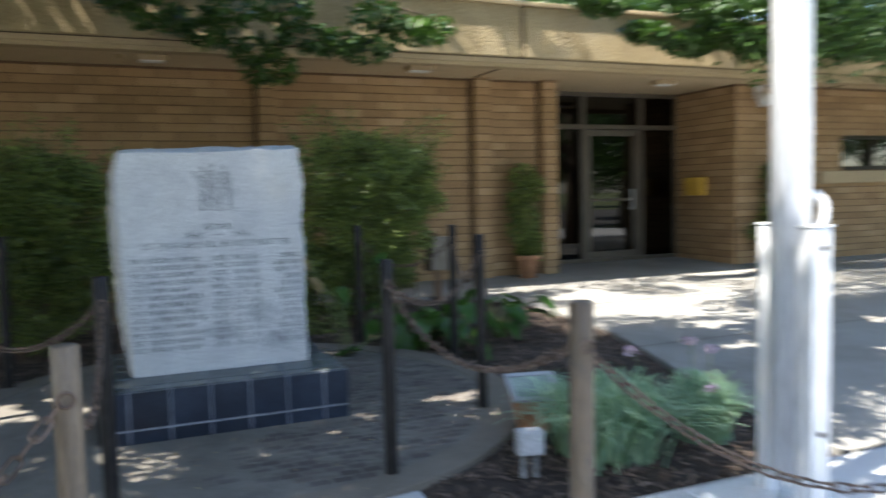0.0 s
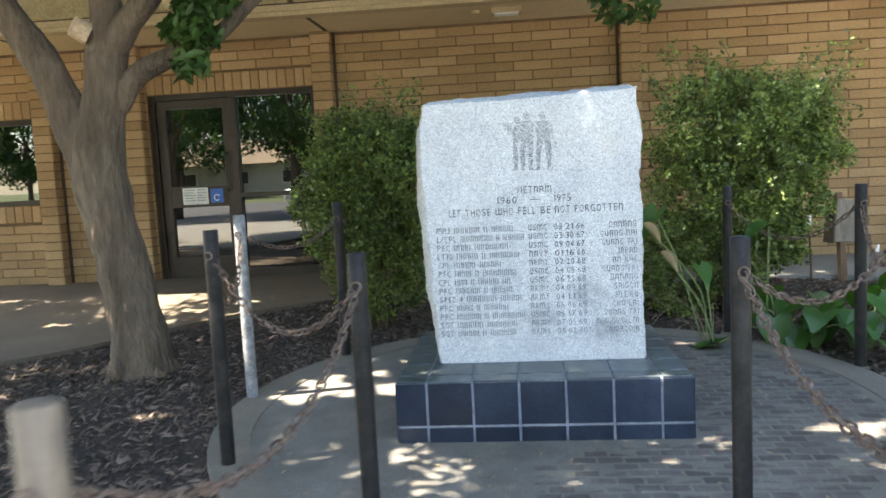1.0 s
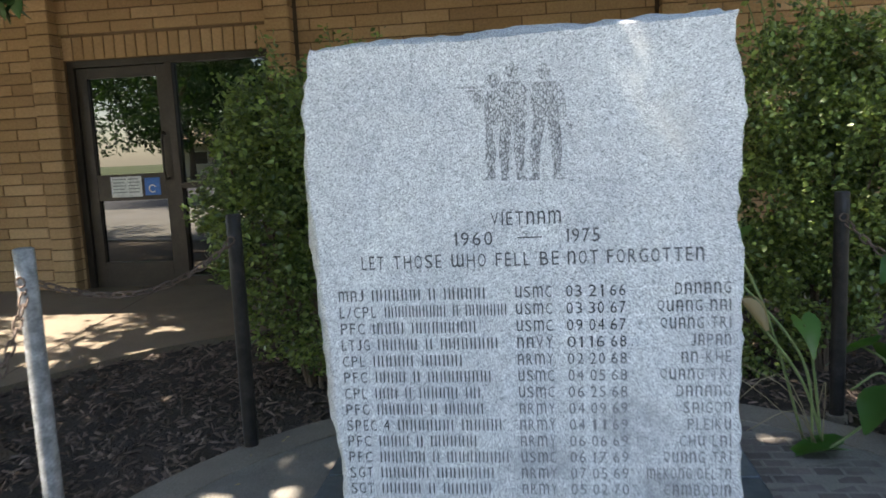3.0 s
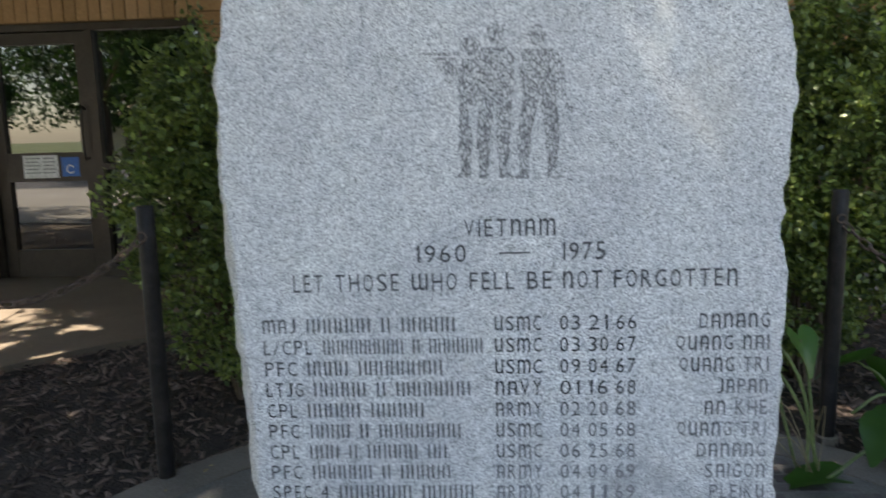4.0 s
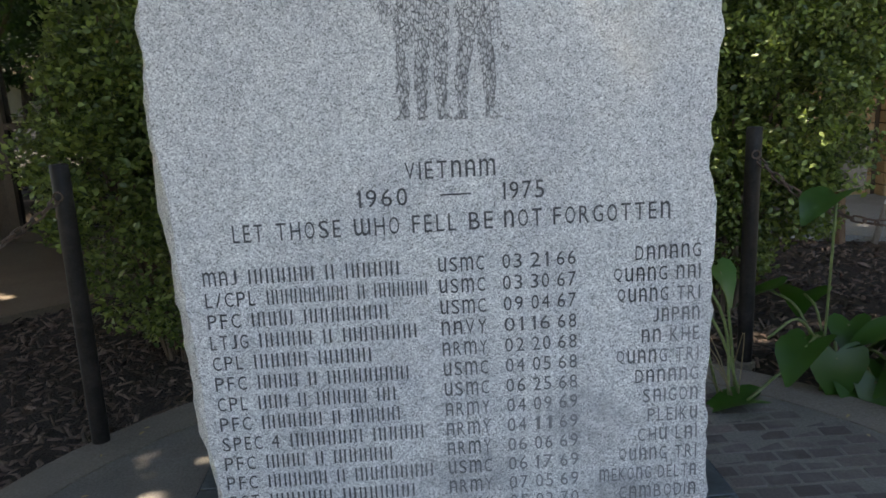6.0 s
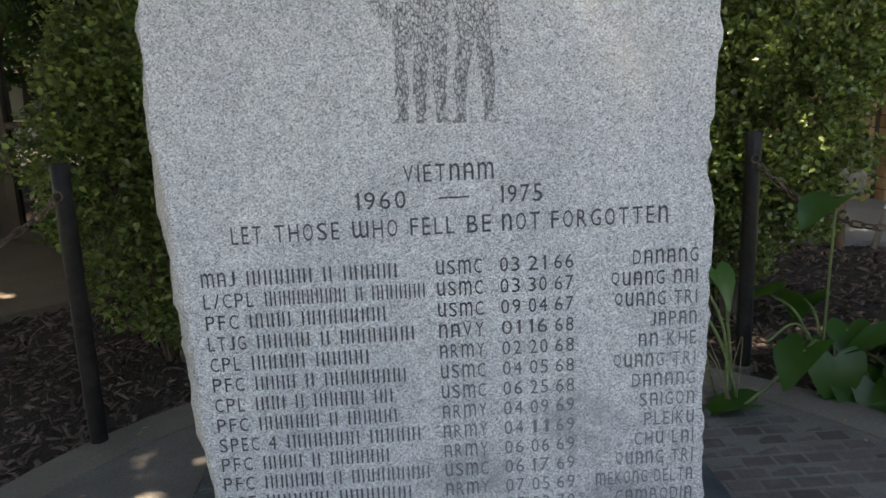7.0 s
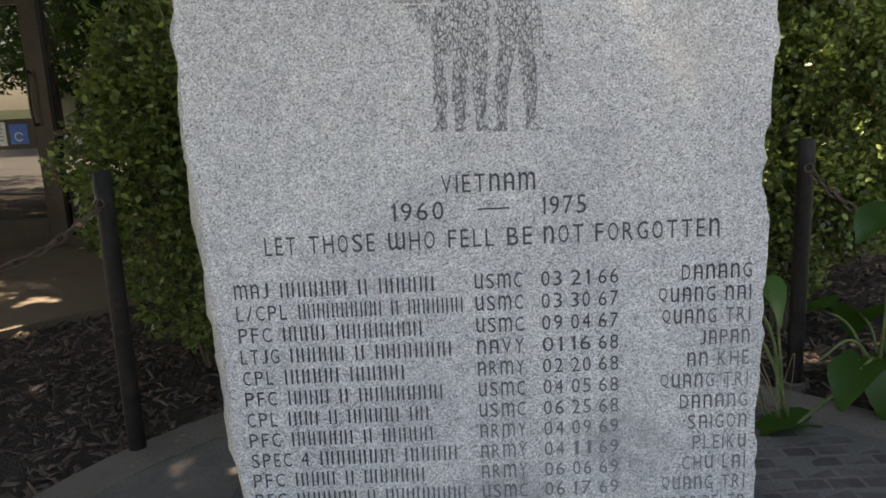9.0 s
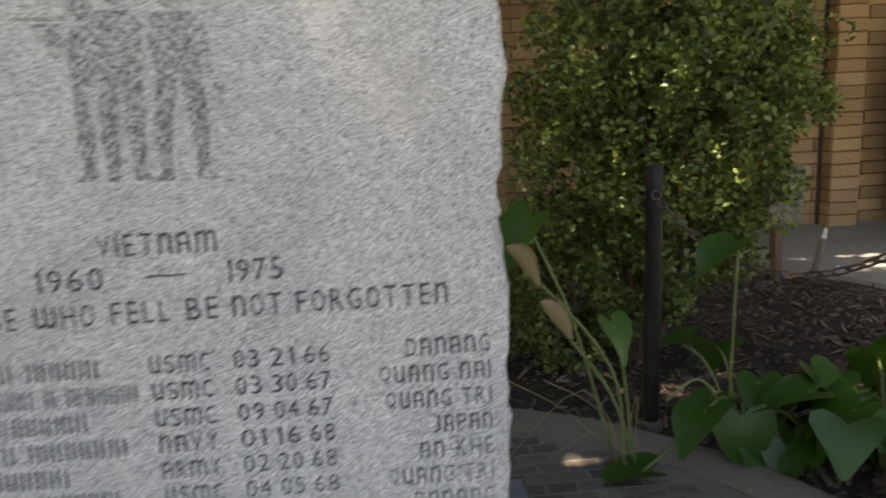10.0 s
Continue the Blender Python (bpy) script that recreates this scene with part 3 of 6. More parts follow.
def memorial_stone():
    """An upright granite slab with a sawn face and rough, split sides."""
    left = [(0.284, -0.474), (0.45, -0.484), (0.60, -0.494), (0.83, -0.502), (0.97, -0.513), (1.10, -0.520), (1.25, -0.524), (1.36, -0.526), (1.44, -0.516), (1.524, -0.506)]
    right = [(0.284, 0.495), (0.55, 0.495), (0.71, 0.494), (0.93, 0.498), (1.03, 0.503), (1.09, 0.492), (1.15, 0.490), (1.25, 0.493), (1.33, 0.508), (1.40, 0.499), (1.48, 0.486), (1.551, 0.490)]
    zs_l = np.linspace(0.284, 1.524, 60)
    zs_r = np.linspace(1.551, 0.284, 60)
    xs_t = np.linspace(-0.506, 0.490, 46)[1:-1]
    loop = [(edge_at(left, z), z, -1, 0) for z in zs_l]
    loop += [(x, 1.524 + 0.027 * ((x + 0.506) / 0.996) ** 1.5, 0, 1) for x in xs_t]
    loop += [(edge_at(right, z), z, 1, 0) for z in zs_r]
    layers = ((0.0, -0.006), (0.012, 0.001), (0.05, 0.004), (0.11, 0.010), (0.17, 0.014), (0.24, 0.008), (0.30, -0.008))
    bm = bmesh.new()
    rings = []
    for y, out in layers:
        ring = []
        for x, z, sx, sz in loop:
            rough = 0.0065 * noise.noise(Vector((x * 26, y * 30, z * 30))) + 0.005 * noise.noise(Vector((x * 60, y * 50, z * 66))) + 0.011 * noise.noise(Vector((x * 4 + 7, y * 9, z * 7)))
            k = 0.75 if y == 0 else 1.0
            extra = 0.036 * math.sin(math.pi * min(1.0, max(0.0, (z - 0.25) / 1.25))) ** 0.7 * math.sin(math.pi * min(1.0, y / 0.26)) if sx < 0 else 0.0
            d = out + rough * k + extra
            ring.append(bm.verts.new((x + sx * d, y, z + sz * (d + (0.012 * (y > 0.1))))))
        rings.append(ring)
    k = len(loop)
    for a, b in zip(rings, rings[1:]):
        for j in range(k):
            i = (j + 1) % k
            bm.faces.new((a[j], b[j], b[i], a[i]))
    bm.faces.new(rings[0])
    bm.faces.new(list(reversed(rings[-1])))
    bmesh.ops.recalc_face_normals(bm, faces=bm.faces)
    ob = empty("memorial_stone", Matrix.Translation((0, 0, 0.284)))
    tagged(ob, "upright grey granite memorial with rough split edges and engraved front", "memorial")
    for v in bm.verts:
        v.co.z -= 0.284
    part("slab", bm, GRANITE, ob)
    return ob


STONE = memorial_stone()
FACE_Y = -0.0012


GLYPHS = {}


def glyph(ch):
    """A capital one unit high: corners, faces and width. Some capitals have the round, arched form of the carver's alphabet."""
    if ch in GLYPHS:
        return GLYPHS[ch]
    arched = {"N": "n", "M": "m", "A": "n", "W": "m", "U": "n"}
    cu = bpy.data.curves.new("letters", "FONT")
    cu.body, cu.size, cu.resolution_u = arched.get(ch, ch), 1.0, 3
    tmp = bpy.data.objects.new("letters", cu)
    scene.collection.objects.link(tmp)
    bpy.context.view_layer.update()
    me = bpy.data.meshes.new_from_object(tmp.evaluated_get(bpy.context.evaluated_depsgraph_get()))
    bpy.data.objects.remove(tmp)
    bpy.data.curves.remove(cu)
    co = np.array([v.co[:2] for v in me.vertices])
    faces = [tuple(p.vertices) for p in me.polygons]
    bpy.data.meshes.remove(me)
    co -= co.min(0)
    co /= co[:, 1].max()
    wide = {"M": 0.92, "W": 0.92, "I": 0.11, "1": 0.13, "J": 0.42, "L": 0.46, "E": 0.46, "F": 0.46, "/": 0.40}.get(ch, 0.58)
    co[:, 0] *= wide / co[:, 0].max()
    if ch in "WU":
        co = np.array((wide, 1.0)) - co
    if ch == "1":
        k = len(co)
        co = np.concatenate([co + (0.10, 0), [(0.0, 0.76), (0.04, 0.70), (0.12, 0.82), (0.12, 0.96)]])
        faces.append((k, k + 1, k + 2, k + 3))
        wide = 0.24
    if ch == "A":
        k = len(co)
        co = np.concatenate([co, [(0.04, 0.40), (wide - 0.04, 0.40), (wide - 0.04, 0.49), (0.04, 0.49)]])
        faces.append((k, k + 1, k + 2, k + 3))
    GLYPHS[ch] = co, faces, wide
    return GLYPHS[ch]


def lettering(text, x0, x1, z0, h, name="inscription"):
    """One word of capitals, cut to its width and height, on the stone's face."""
    verts, faces, x = [], [], 0.0
    for ch in text:
        if ch == " ":
            x += 0.45
            continue
        co, fs, w = glyph(ch)
        o = len(verts)
        verts += [(x + px, pz) for px, pz in co]
        faces += [tuple(i + o for i in f) for f in fs]
        x += w + 0.24
    k = (x1 - x0) / (x - 0.24)
    me = mesh_of(name, [(x0 + px * k, FACE_Y, z0 + pz * h - 0.284) for px, pz in verts], faces, ENGRAVE)
    return tagged(put(name, me, STONE, None, "dark engraved capitals"), kind="stuff")


def face_quad(name, x0, x1, z0, z1, mat, label=""):
    me = mesh_of(name, [(x0, FACE_Y, z0 - 0.284), (x1, FACE_Y, z0 - 0.284), (x1, FACE_Y, z1 - 0.284), (x0, FACE_Y, z1 - 0.284)], [(0, 1, 2, 3)], mat)
    return put(name, me, STONE, None, label)


lettering("VIETNAM", -0.082, 0.083, 1.0885, 0.032)
lettering("1960", -0.172, -0.080, 1.0420, 0.033)
lettering("1975", 0.094, 0.172, 1.0425, 0.033)
face_quad("dash", -0.020, 0.037, 1.0560, 1.0592, ENGRAVE)
for word, x0, x1 in (("LET", -0.402, -0.347), ("THOSE", -0.323, -0.205), ("WHO", -0.181, -0.098), ("FELL", -0.074, 0.007), ("BE", 0.031, 0.075), ("NOT", 0.096, 0.167), ("FORGOTTEN", 0.188, 0.409)):
    lettering(word, x0, x1, 0.9900, 0.033)
# rank and its end, the lengths of the words that follow it, their end, service, date, place and its start
ROLL = (("MAJ", -0.403, (6, 1, 5), -0.100, "USMC", "03 21 66", "DANANG", 0.343), ("L/CPL", -0.373, (9, 1, 6), -0.050, "USMC", "03 30 67", "QUANG NAI", 0.302),
        ("PFC", -0.405, (4, 8), -0.126, "USMC", "09 04 67", "QUANG TRI", 0.309), ("LTJG", -0.395, (5, 1, 7), -0.074, "NAVY", "01 16 68", "JAPAN", 0.379),
        ("CPL", -0.409, (5, 5), -0.163, "ARMY", "02 20 68", "AN KHE", 0.356), ("PFC", -0.406, (4, 1, 8), -0.094, "USMC", "04 05 68", "QUANG TRI", 0.307),
        ("CPL", -0.409, (3, 1, 5, 2), -0.122, "USMC", "06 25 68", "DANANG", 0.344), ("PFC", -0.406, (6, 1, 5), -0.116, "ARMY", "04 09 69", "SAIGON", 0.359),
        ("SPEC 4", -0.356, (7, 5), -0.072, "ARMY", "04 11 69", "PLEIKU", 0.369), ("PFC", -0.406, (4, 1, 6), -0.136, "ARMY", "06 06 69", "CHU LAI", 0.350),
        ("PFC", -0.406, (6, 1, 8), -0.058, "USMC", "06 17 69", "QUANG TRI", 0.312), ("SGT", -0.406, (6, 7), -0.096, "ARMY", "07 05 69", "MEKONG DELTA", 0.272),
        ("SGT", -0.406, (5, 1, 6), -0.105, "ARMY", "05 02 70", "CAMBODIA", 0.312))


def upright_bars(x0, x1, count, z, h):
    """A word left unlettered: plain upright bars, one to a letter."""
    verts, faces, pitch = [], [], (x1 - x0) / count
    for i in range(count):
        for a, b in ((0.08, 0.26), (0.62, 0.80)):
            o = len(verts)
            verts += [(x0 + (i + u) * pitch, FACE_Y, z + w * h - 0.284) for u, w in ((a, 0), (b, 0), (b, 1), (a, 1))]
            faces.append((o, o + 1, o + 2, o + 3))
    tagged(put("bar", mesh_of("bar", verts, faces, ENGRAVE), STONE, None, "plain engraved bars"), kind="stuff")


for row, (rank, x, words, end, arm, date, place, start) in enumerate(ROLL):
    z, h = 0.9118 - 0.0414 * row, 0.0280
    lettering(rank, -0.465, x, z, h)
    x += 0.020
    pitch = (end - x) / (sum(words) + 0.8 * (len(words) - 1))
    for k in words:
        upright_bars(x, x + k * pitch, k, z, h)
        x += (k + 0.8) * pitch
    lettering(arm, -0.030, 0.056, z, h)
    for pair, x0, x1 in zip(date.split(), (0.090, 0.143, 0.193), (0.127, 0.178, 0.229)):
        lettering(pair, x0, x1, z, h)
    lettering(place, start, 0.469, z, h)


def emblem():
    """The worn emblem above the words, kept to plain shapes: open lines above, hatched tone below."""
    upper, lower = bmesh.new(), bmesh.new()

    def blob(points):
        bm = lower if max(z for _, z in points) < 1.335 else upper
        y = FACE_Y - 0.00008 * (len(upper.faces) + len(lower.faces))
        bm.faces.new([bm.verts.new((x, y, z - 0.284)) for x, z in points])

    def disc(x, z, rx, rz):
        blob([(x + rx * math.cos(a), z + rz * math.sin(a)) for a in np.linspace(0, 2 * math.pi, 13)[:-1]])

    def standing(head, chest, waist, legs, low):
        disc(head[0], head[1], 0.013, 0.016)
        blob([(head[0] - 0.017, head[1] + 0.002), (head[0] + 0.017, head[1] + 0.002), (head[0] + 0.014, head[1] + 0.015), (head[0], head[1] + 0.021), (head[0] - 0.014, head[1] + 0.015)])
        blob([(chest[0] + 0.012, head[1] - 0.020), (chest[1] - 0.012, head[1] - 0.020), (chest[1], head[1] - 0.036), (waist[1] + 0.004, 1.352), (waist[1], 1.325), (waist[0], 1.325), (waist[0] - 0.004, 1.352), (chest[0], head[1] - 0.036)])
        mid = (waist[0] + waist[1]) / 2
        for (fx, way), (a, b) in zip(legs, ((waist[0], mid - 0.001), (mid + 0.001, waist[1]))):
            blob([(a, 1.330), (b, 1.330), (fx + 0.0125, 1.27), (fx + 0.012, low + 0.050), (fx + 0.008, low + 0.034), (fx - 0.008, low + 0.034), (fx - 0.012, low + 0.050), (fx - 0.0125, 1.27)])
            blob([(fx - 0.009, low + 0.037), (fx + 0.009, low + 0.037), (fx + 0.009, low + 0.010), (fx + 0.010 + 0.012 * max(way, 0), low), (fx - 0.010 + 0.012 * min(way, 0), low), (fx - 0.009, low + 0.010)])

    standing((-0.062, 1.424), (-0.086, -0.042), (-0.084, -0.056), ((-0.076, -1),), 1.196)
    standing((-0.020, 1.443), (-0.056, 0.012), (-0.050, 0.008), ((-0.044, 0), (-0.008, 1)), 1.194)
    standing((0.053, 1.438), (0.018, 0.094), (0.026, 0.086), ((0.028, -1), (0.078, 1)), 1.192)
    blob([(-0.15, 1.412), (-0.08, 1.410), (-0.08, 1.417), (-0.15, 1.416)])
    blob([(-0.128, 1.408), (-0.090, 1.408), (-0.086, 1.378), (-0.108, 1.366)])
    blob([(0.090, 1.405), (0.098, 1.400), (0.104, 1.335), (0.094, 1.335)])
    blob([(0.104, 1.330), (0.118, 1.322), (0.114, 1.306), (0.100, 1.316)])
    for bm, mat in ((upper, EMBLEM_LINES), (lower, EMBLEM_TONE)):
        tagged(part("emblem", bm, mat, STONE, "worn engraved emblem of plain shapes"), kind="stuff")


def streaked_mat(name, tone, gap):
    """Worn line engraving: fine crooked dark lines with bare stone between them."""
    m, n, l, b = nodes_of(name)
    v = n.new("ShaderNodeTexVoronoi")
    v.feature = "DISTANCE_TO_EDGE"
    v.inputs["Scale"].default_value = 120.0
    mp = n.new("ShaderNodeMapping")
    mp.inputs["Scale"].default_value = (1.5, 1.0, 0.55)
    l.new(n.new("ShaderNodeNewGeometry").outputs["Position"], mp.inputs["Vector"])
    l.new(mp.outputs[0], v.inputs["Vector"])
    line = ramp(n, l, v.outputs["Distance"], ((0.03, (1, 1, 1)), (gap, (0, 0, 0))))
    stone = ramp(n, l, cells(n, l, 300.0), ((0.0, (0.24, 0.24, 0.245)), (1.0, (0.68, 0.68, 0.67))))
    patch = ramp(n, l, noise_node(n, l, 45.0, 4.0, 0.6), ((0.46, (0, 0, 0)), (0.62, (tone, tone, tone))))
    c = mixed(n, l, stone, (0.16, 0.16, 0.165), patch)
    c = mixed(n, l, c, (0.06, 0.06, 0.062), scaled(n, l, line, 0.85))
    l.new(c, b.inputs["Base Color"])
    b.inputs["Roughness"].default_value = 0.85
    return m


EMBLEM_LINES, EMBLEM_TONE = streaked_mat("line_engraving", 0.10, 0.10), streaked_mat("hatched_engraving", 0.50, 0.13)
emblem()


# ---- posts and chains ----
def post(x, y, top, mat, r, label, dome=0.004):
    z0 = ground_z(x, y)
    ob = tagged(empty("fence_post", Matrix.Translation((x, y, z0))), label, "post", "posts round the memorial")
    lean = Vector((noise.noise(Vector((x, y, 1))) * 0.012, noise.noise(Vector((x, y, 5))) * 0.012, 0))
    h = top - z0
    pts = [Vector((0, 0, -0.10)) + lean * 0, *[lean * k / 6 + Vector((0, 0, h * k / 6)) for k in range(6)], lean + Vector((0, 0, h - dome)), lean + Vector((0, 0, h))]
    rad = [r] * 7 + [r, r * 0.86]
    part("shaft", tube_bm(pts, rad, 18, wobble=0.02), mat, ob, "", True)
    eye = tube_bm([Vector((0.016 * math.cos(a), -r - 0.006, h - 0.105 + 0.016 * math.sin(a))) for a in np.linspace(0, 2 * math.pi, 10)], [0.0035] * 10, 6)
    part("eye_bolt", eye, RUST, ob, "rusty eye bolt")
    part("footing", lathe_bm(((r + 0.014, -0.05), (r + 0.012, 0.006), (r + 0.004, 0.010)), 16), CONCRETE, ob, "concrete collar")
    return Vector((x, y, top - 0.10))


BLACK = "round steel post in chipped black paint, set in the pad rim"
TIP = {
    "a": post(-1.36, -0.535, 1.015, BLACK_PAINT, 0.031, BLACK),
    "b": post(-1.575, 0.40, 1.03, SILVER_PAINT, 0.031, "round steel post in flaking silver-grey paint"),
    "c": post(-0.59, -1.255, 0.97, BLACK_PAINT, 0.030, BLACK),
    "d": post(-1.235, 1.25, 1.045, BLACK_PAINT, 0.031, BLACK),
    "e": post(-0.626, -2.855, 0.98, FADED_PAINT, 0.028, "round post with sun-faded brown paint beside the path"),
    "f": post(0.587, -1.256, 0.973, BLACK_PAINT, 0.030, BLACK),
    "g": post(1.765, 0.712, 1.03, BLACK_PAINT, 0.031, BLACK),
    "h": post(0.493, -2.985, 1.0, FADED_PAINT, 0.030, "round post with sun-faded brown paint beside the path"),
    "i": post(1.415, -0.495, 1.02, BLACK_PAINT, 0.031, BLACK),
    "j": post(1.288, 1.586, 1.015, BLACK_PAINT, 0.031, BLACK),
    "k": post(-1.75, -3.95, 0.98, FADED_PAINT, 0.028, "round post with sun-faded brown paint beside the path"),
    "l": post(1.75, -3.55, 0.98, FADED_PAINT, 0.030, "round post with sun-faded brown paint beside the path"),
}


def link_mesh():
    verts, faces = [], []
    m, s, w, l, r = 12, 5, 0.0115, 0.0150, 0.0040
    for i in range(m):
        a = 2 * math.pi * i / m
        c = Vector((w * math.cos(a), 0, w * math.sin(a) + (l if math.sin(a) > 0.01 else -l if math.sin(a) < -0.01 else 0)))
        n = Vector((math.cos(a), 0, math.sin(a)))
        for j in range(s):
            b = 2 * math.pi * j / s
            verts.append(c + n * r * math.cos(b) + Vector((0, r * math.sin(b), 0)))
    for i in range(m):
        for j in range(s):
            faces.append((i * s + j, ((i + 1) % m) * s + j, ((i + 1) % m) * s + (j + 1) % s, i * s + (j + 1) % s))
    return mesh_of("link", verts, faces, RUST)


LINK = link_mesh()


def chain(p, q, sag, label):
    """A hanging chain, link by link."""
    ob = tagged(empty("chain", Matrix.Translation(p)), label, "chain", "chains between the posts")
    pts = [p.lerp(q, t) - Vector((0, 0, 4 * sag * t * (1 - t))) for t in np.linspace(0, 1, 200)]
    step, left, turn = 0.0440, 0.0, 0
    for a, b in zip(pts, pts[1:]):
        d = b - a
        left += d.length
        if left >= step:
            left -= step
            q0 = d.to_track_quat("Z", "Y").to_matrix().to_4x4()
            put("link", LINK, ob, Matrix.Translation(a - p) @ q0 @ pose(0, 0, 0, 0, 0, 40 + 90 * (turn % 2) + 8 * math.sin(turn * 1.7)))
            turn += 1


for a, b, sag in (("b", "d", 0.13), ("a", "b", 0.30), ("a", "c", 0.24), ("c", "e", 0.23), ("e", "k", 0.35), ("f", "h", 0.20), ("f", "i", 0.19), ("i", "g", 0.24), ("g", "j", 0.22), ("h", "l", 0.36)):
    chain(TIP[a], TIP[b], sag, "rusty steel chain hanging between two fence posts")


# ---- building ----
COURSE, LENGTH, WALL_Y, SOFFIT_Z, FLOOR_Z = 0.1016, 0.4064, 4.9, 2.77, 0.10


def courses(x0, x1, z0, z1, holes):
    """Running-bond pieces (x from, x to, z from) of a wall with openings."""
    out, row, z = [], 0, z0
    while z < z1 - 0.03:
        h = min(COURSE, z1 - z)
        x = x0 - (LENGTH / 2 if row % 2 else 0.0)
        while x < x1:
            spans = [(max(x, x0), min(x + LENGTH, x1))]
            for a, b, c, d in holes:
                if z + 0.6 * h > c and z + 0.4 * h < d:
                    spans = [s for lo, hi in spans for s in ((lo, min(hi, a)), (max(lo, b), hi)) if s[1] - s[0] > 0.03]
            out += [(a, b, z, h) for a, b in spans if b - a > 0.03]
            x += LENGTH
        z, row = z + COURSE, row + 1
    return out


def brick_shape(w, h, deep=0.012, g=0.005):
    """A brick's showing part: sides, a worn chamfer and a slightly bulging face."""
    a, b, c = w / 2 - g, h / 2 - g, 0.006
    v = [(sx * a, 0, sz * b) for sx, sz in ((-1, -1), (1, -1), (1, 1), (-1, 1))]
    v += [(sx * a, -deep + 0.004, sz * b) for sx, sz in ((-1, -1), (1, -1), (1, 1), (-1, 1))]
    v += [(sx * (a - c), -deep, sz * (b - c)) for sx, sz in ((-1, -1), (1, -1), (1, 1), (-1, 1))]
    v += [(0, -deep - 0.002, 0)]
    f = [(k, (k + 1) % 4, 4 + (k + 1) % 4, 4 + k) for k in range(4)] + [(4 + k, 4 + (k + 1) % 4, 8 + (k + 1) % 4, 8 + k) for k in range(4)]
    return v, f + [(8 + k, 8 + (k + 1) % 4, 12) for k in range(4)]


def joined(name, shapes, mat, parent, label):
    """Many pieces (shape, matrix) in one mesh."""
    verts, faces = [], []
    for (v, f), m in shapes:
        o = len(verts)
        verts += [m @ Vector(p) for p in v]
        faces += [tuple(i + o for i in q) for q in f]
    return put(name, mesh_of(name, verts, faces, mat), parent, None, label)


def wall(name, boxes, label):
    bm = bmesh.new()
    for b in boxes:
        box_bm(*b, bm=bm)
    return tagged(part(name, bm, MORTAR), label, "wall", kind="structure")


DOOR = (-4.20, -2.27, 0.0, 2.21)
WIN = (-7.1, -5.60, 1.04, 2.03)
north = wall("wall_north", (
    (-9.0, -7.1, WALL_Y, WALL_Y + 0.25, -0.1, 2.9), (-7.1, -5.6, WALL_Y, WALL_Y + 0.25, -0.1, 1.04), (-7.1, -5.6, WALL_Y, WALL_Y + 0.25, 2.03, 2.9),
    (-5.6, -4.2, WALL_Y, WALL_Y + 0.25, -0.1, 2.9), (-4.2, -2.27, WALL_Y, WALL_Y + 0.25, 2.21, 2.9), (-2.27, 5.15, WALL_Y, WALL_Y + 0.25, -0.1, 2.9),
    (4.9, 5.15, WALL_Y + 0.25, 5.9, -0.1, 2.9)), "tan slump-brick wall in running bond under a deep eave")
east = wall("wall_east", ((7.95, 10.1, 4.4, 4.65, -0.1, 2.9), (10.1, 11.7, 4.4, 4.65, -0.1, 1.49), (10.1, 11.7, 4.4, 4.65, 2.04, 2.9), (11.7, 16, 4.4, 4.65, -0.1, 2.9), (7.95, 8.2, 4.65, 5.9, -0.1, 2.9)), "tan slump-brick wall beside the recessed entrance")

SOLDIER = 0.21
all_pieces = courses(-9.0, 5.15, FLOOR_Z - 0.1, SOFFIT_Z, ((-4.42, -2.05, -1, 0.0), (DOOR[0], DOOR[1], -1, DOOR[3] + SOLDIER), (WIN[0], WIN[1], WIN[2] - 0.20, WIN[3] + SOLDIER)))
mesh_cache, single, rest = {}, 0, []
for a, b, z, h in all_pieces:
    m = Matrix.Translation(((a + b) / 2, WALL_Y, z + h / 2)) @ pose(0, 0, 0, random.uniform(-0.4, 0.4), 0, random.uniform(-0.25, 0.25))
    if single < 290 and a > -2.3 and b < 3.9 and z > 1.45:
        key = (round(b - a, 2), round(h, 3))
        if key not in mesh_cache:
            mesh_cache[key] = mesh_of("brick", *brick_shape(b - a, h), BRICK)
        put("brick", mesh_cache[key], north, m)
        single += 1
    else:
        rest.append((brick_shape(b - a, h), m))
# soldier courses over and a rowlock sill under the openings
for a, b, z, h in ((DOOR[0], DOOR[1], DOOR[3], SOLDIER), (WIN[0], WIN[1], WIN[3], SOLDIER), (WIN[0], WIN[1], WIN[2] - 0.20, 0.20)):
    k = round((b - a) / 0.104)
    for i in range(k):
        w = (b - a) / k
        rest.append((brick_shape(w, h, 0.016), Matrix.Translation((a + (i + 0.5) * w, WALL_Y, z + h / 2)) @ pose(0, 0, 0, 0, random.uniform(-0.6, 0.6), random.uniform(-0.8, 0.8))))
tagged(joined("brickwork", rest, BRICK_REST, north, "tan slump bricks"), kind="stuff")
rest = [(brick_shape(b - a, h), Matrix.Translation(((a + b) / 2, 4.4, z + h / 2))) for a, b, z, h in courses(7.95, 16, FLOOR_Z, SOFFIT_Z, ((10.1, 11.7, 1.28, 2.04),))]
rest += [(brick_shape(b - a, h), Matrix.Translation((7.95, (a + b) / 2, z + h / 2)) @ pose(0, 0, 0, 0, 0, -90)) for a, b, z, h in courses(4.4, 5.75, FLOOR_Z, SOFFIT_Z, ())]
tagged(joined("brickwork", rest, BRICK_REST, east, "tan slump bricks"), kind="stuff")


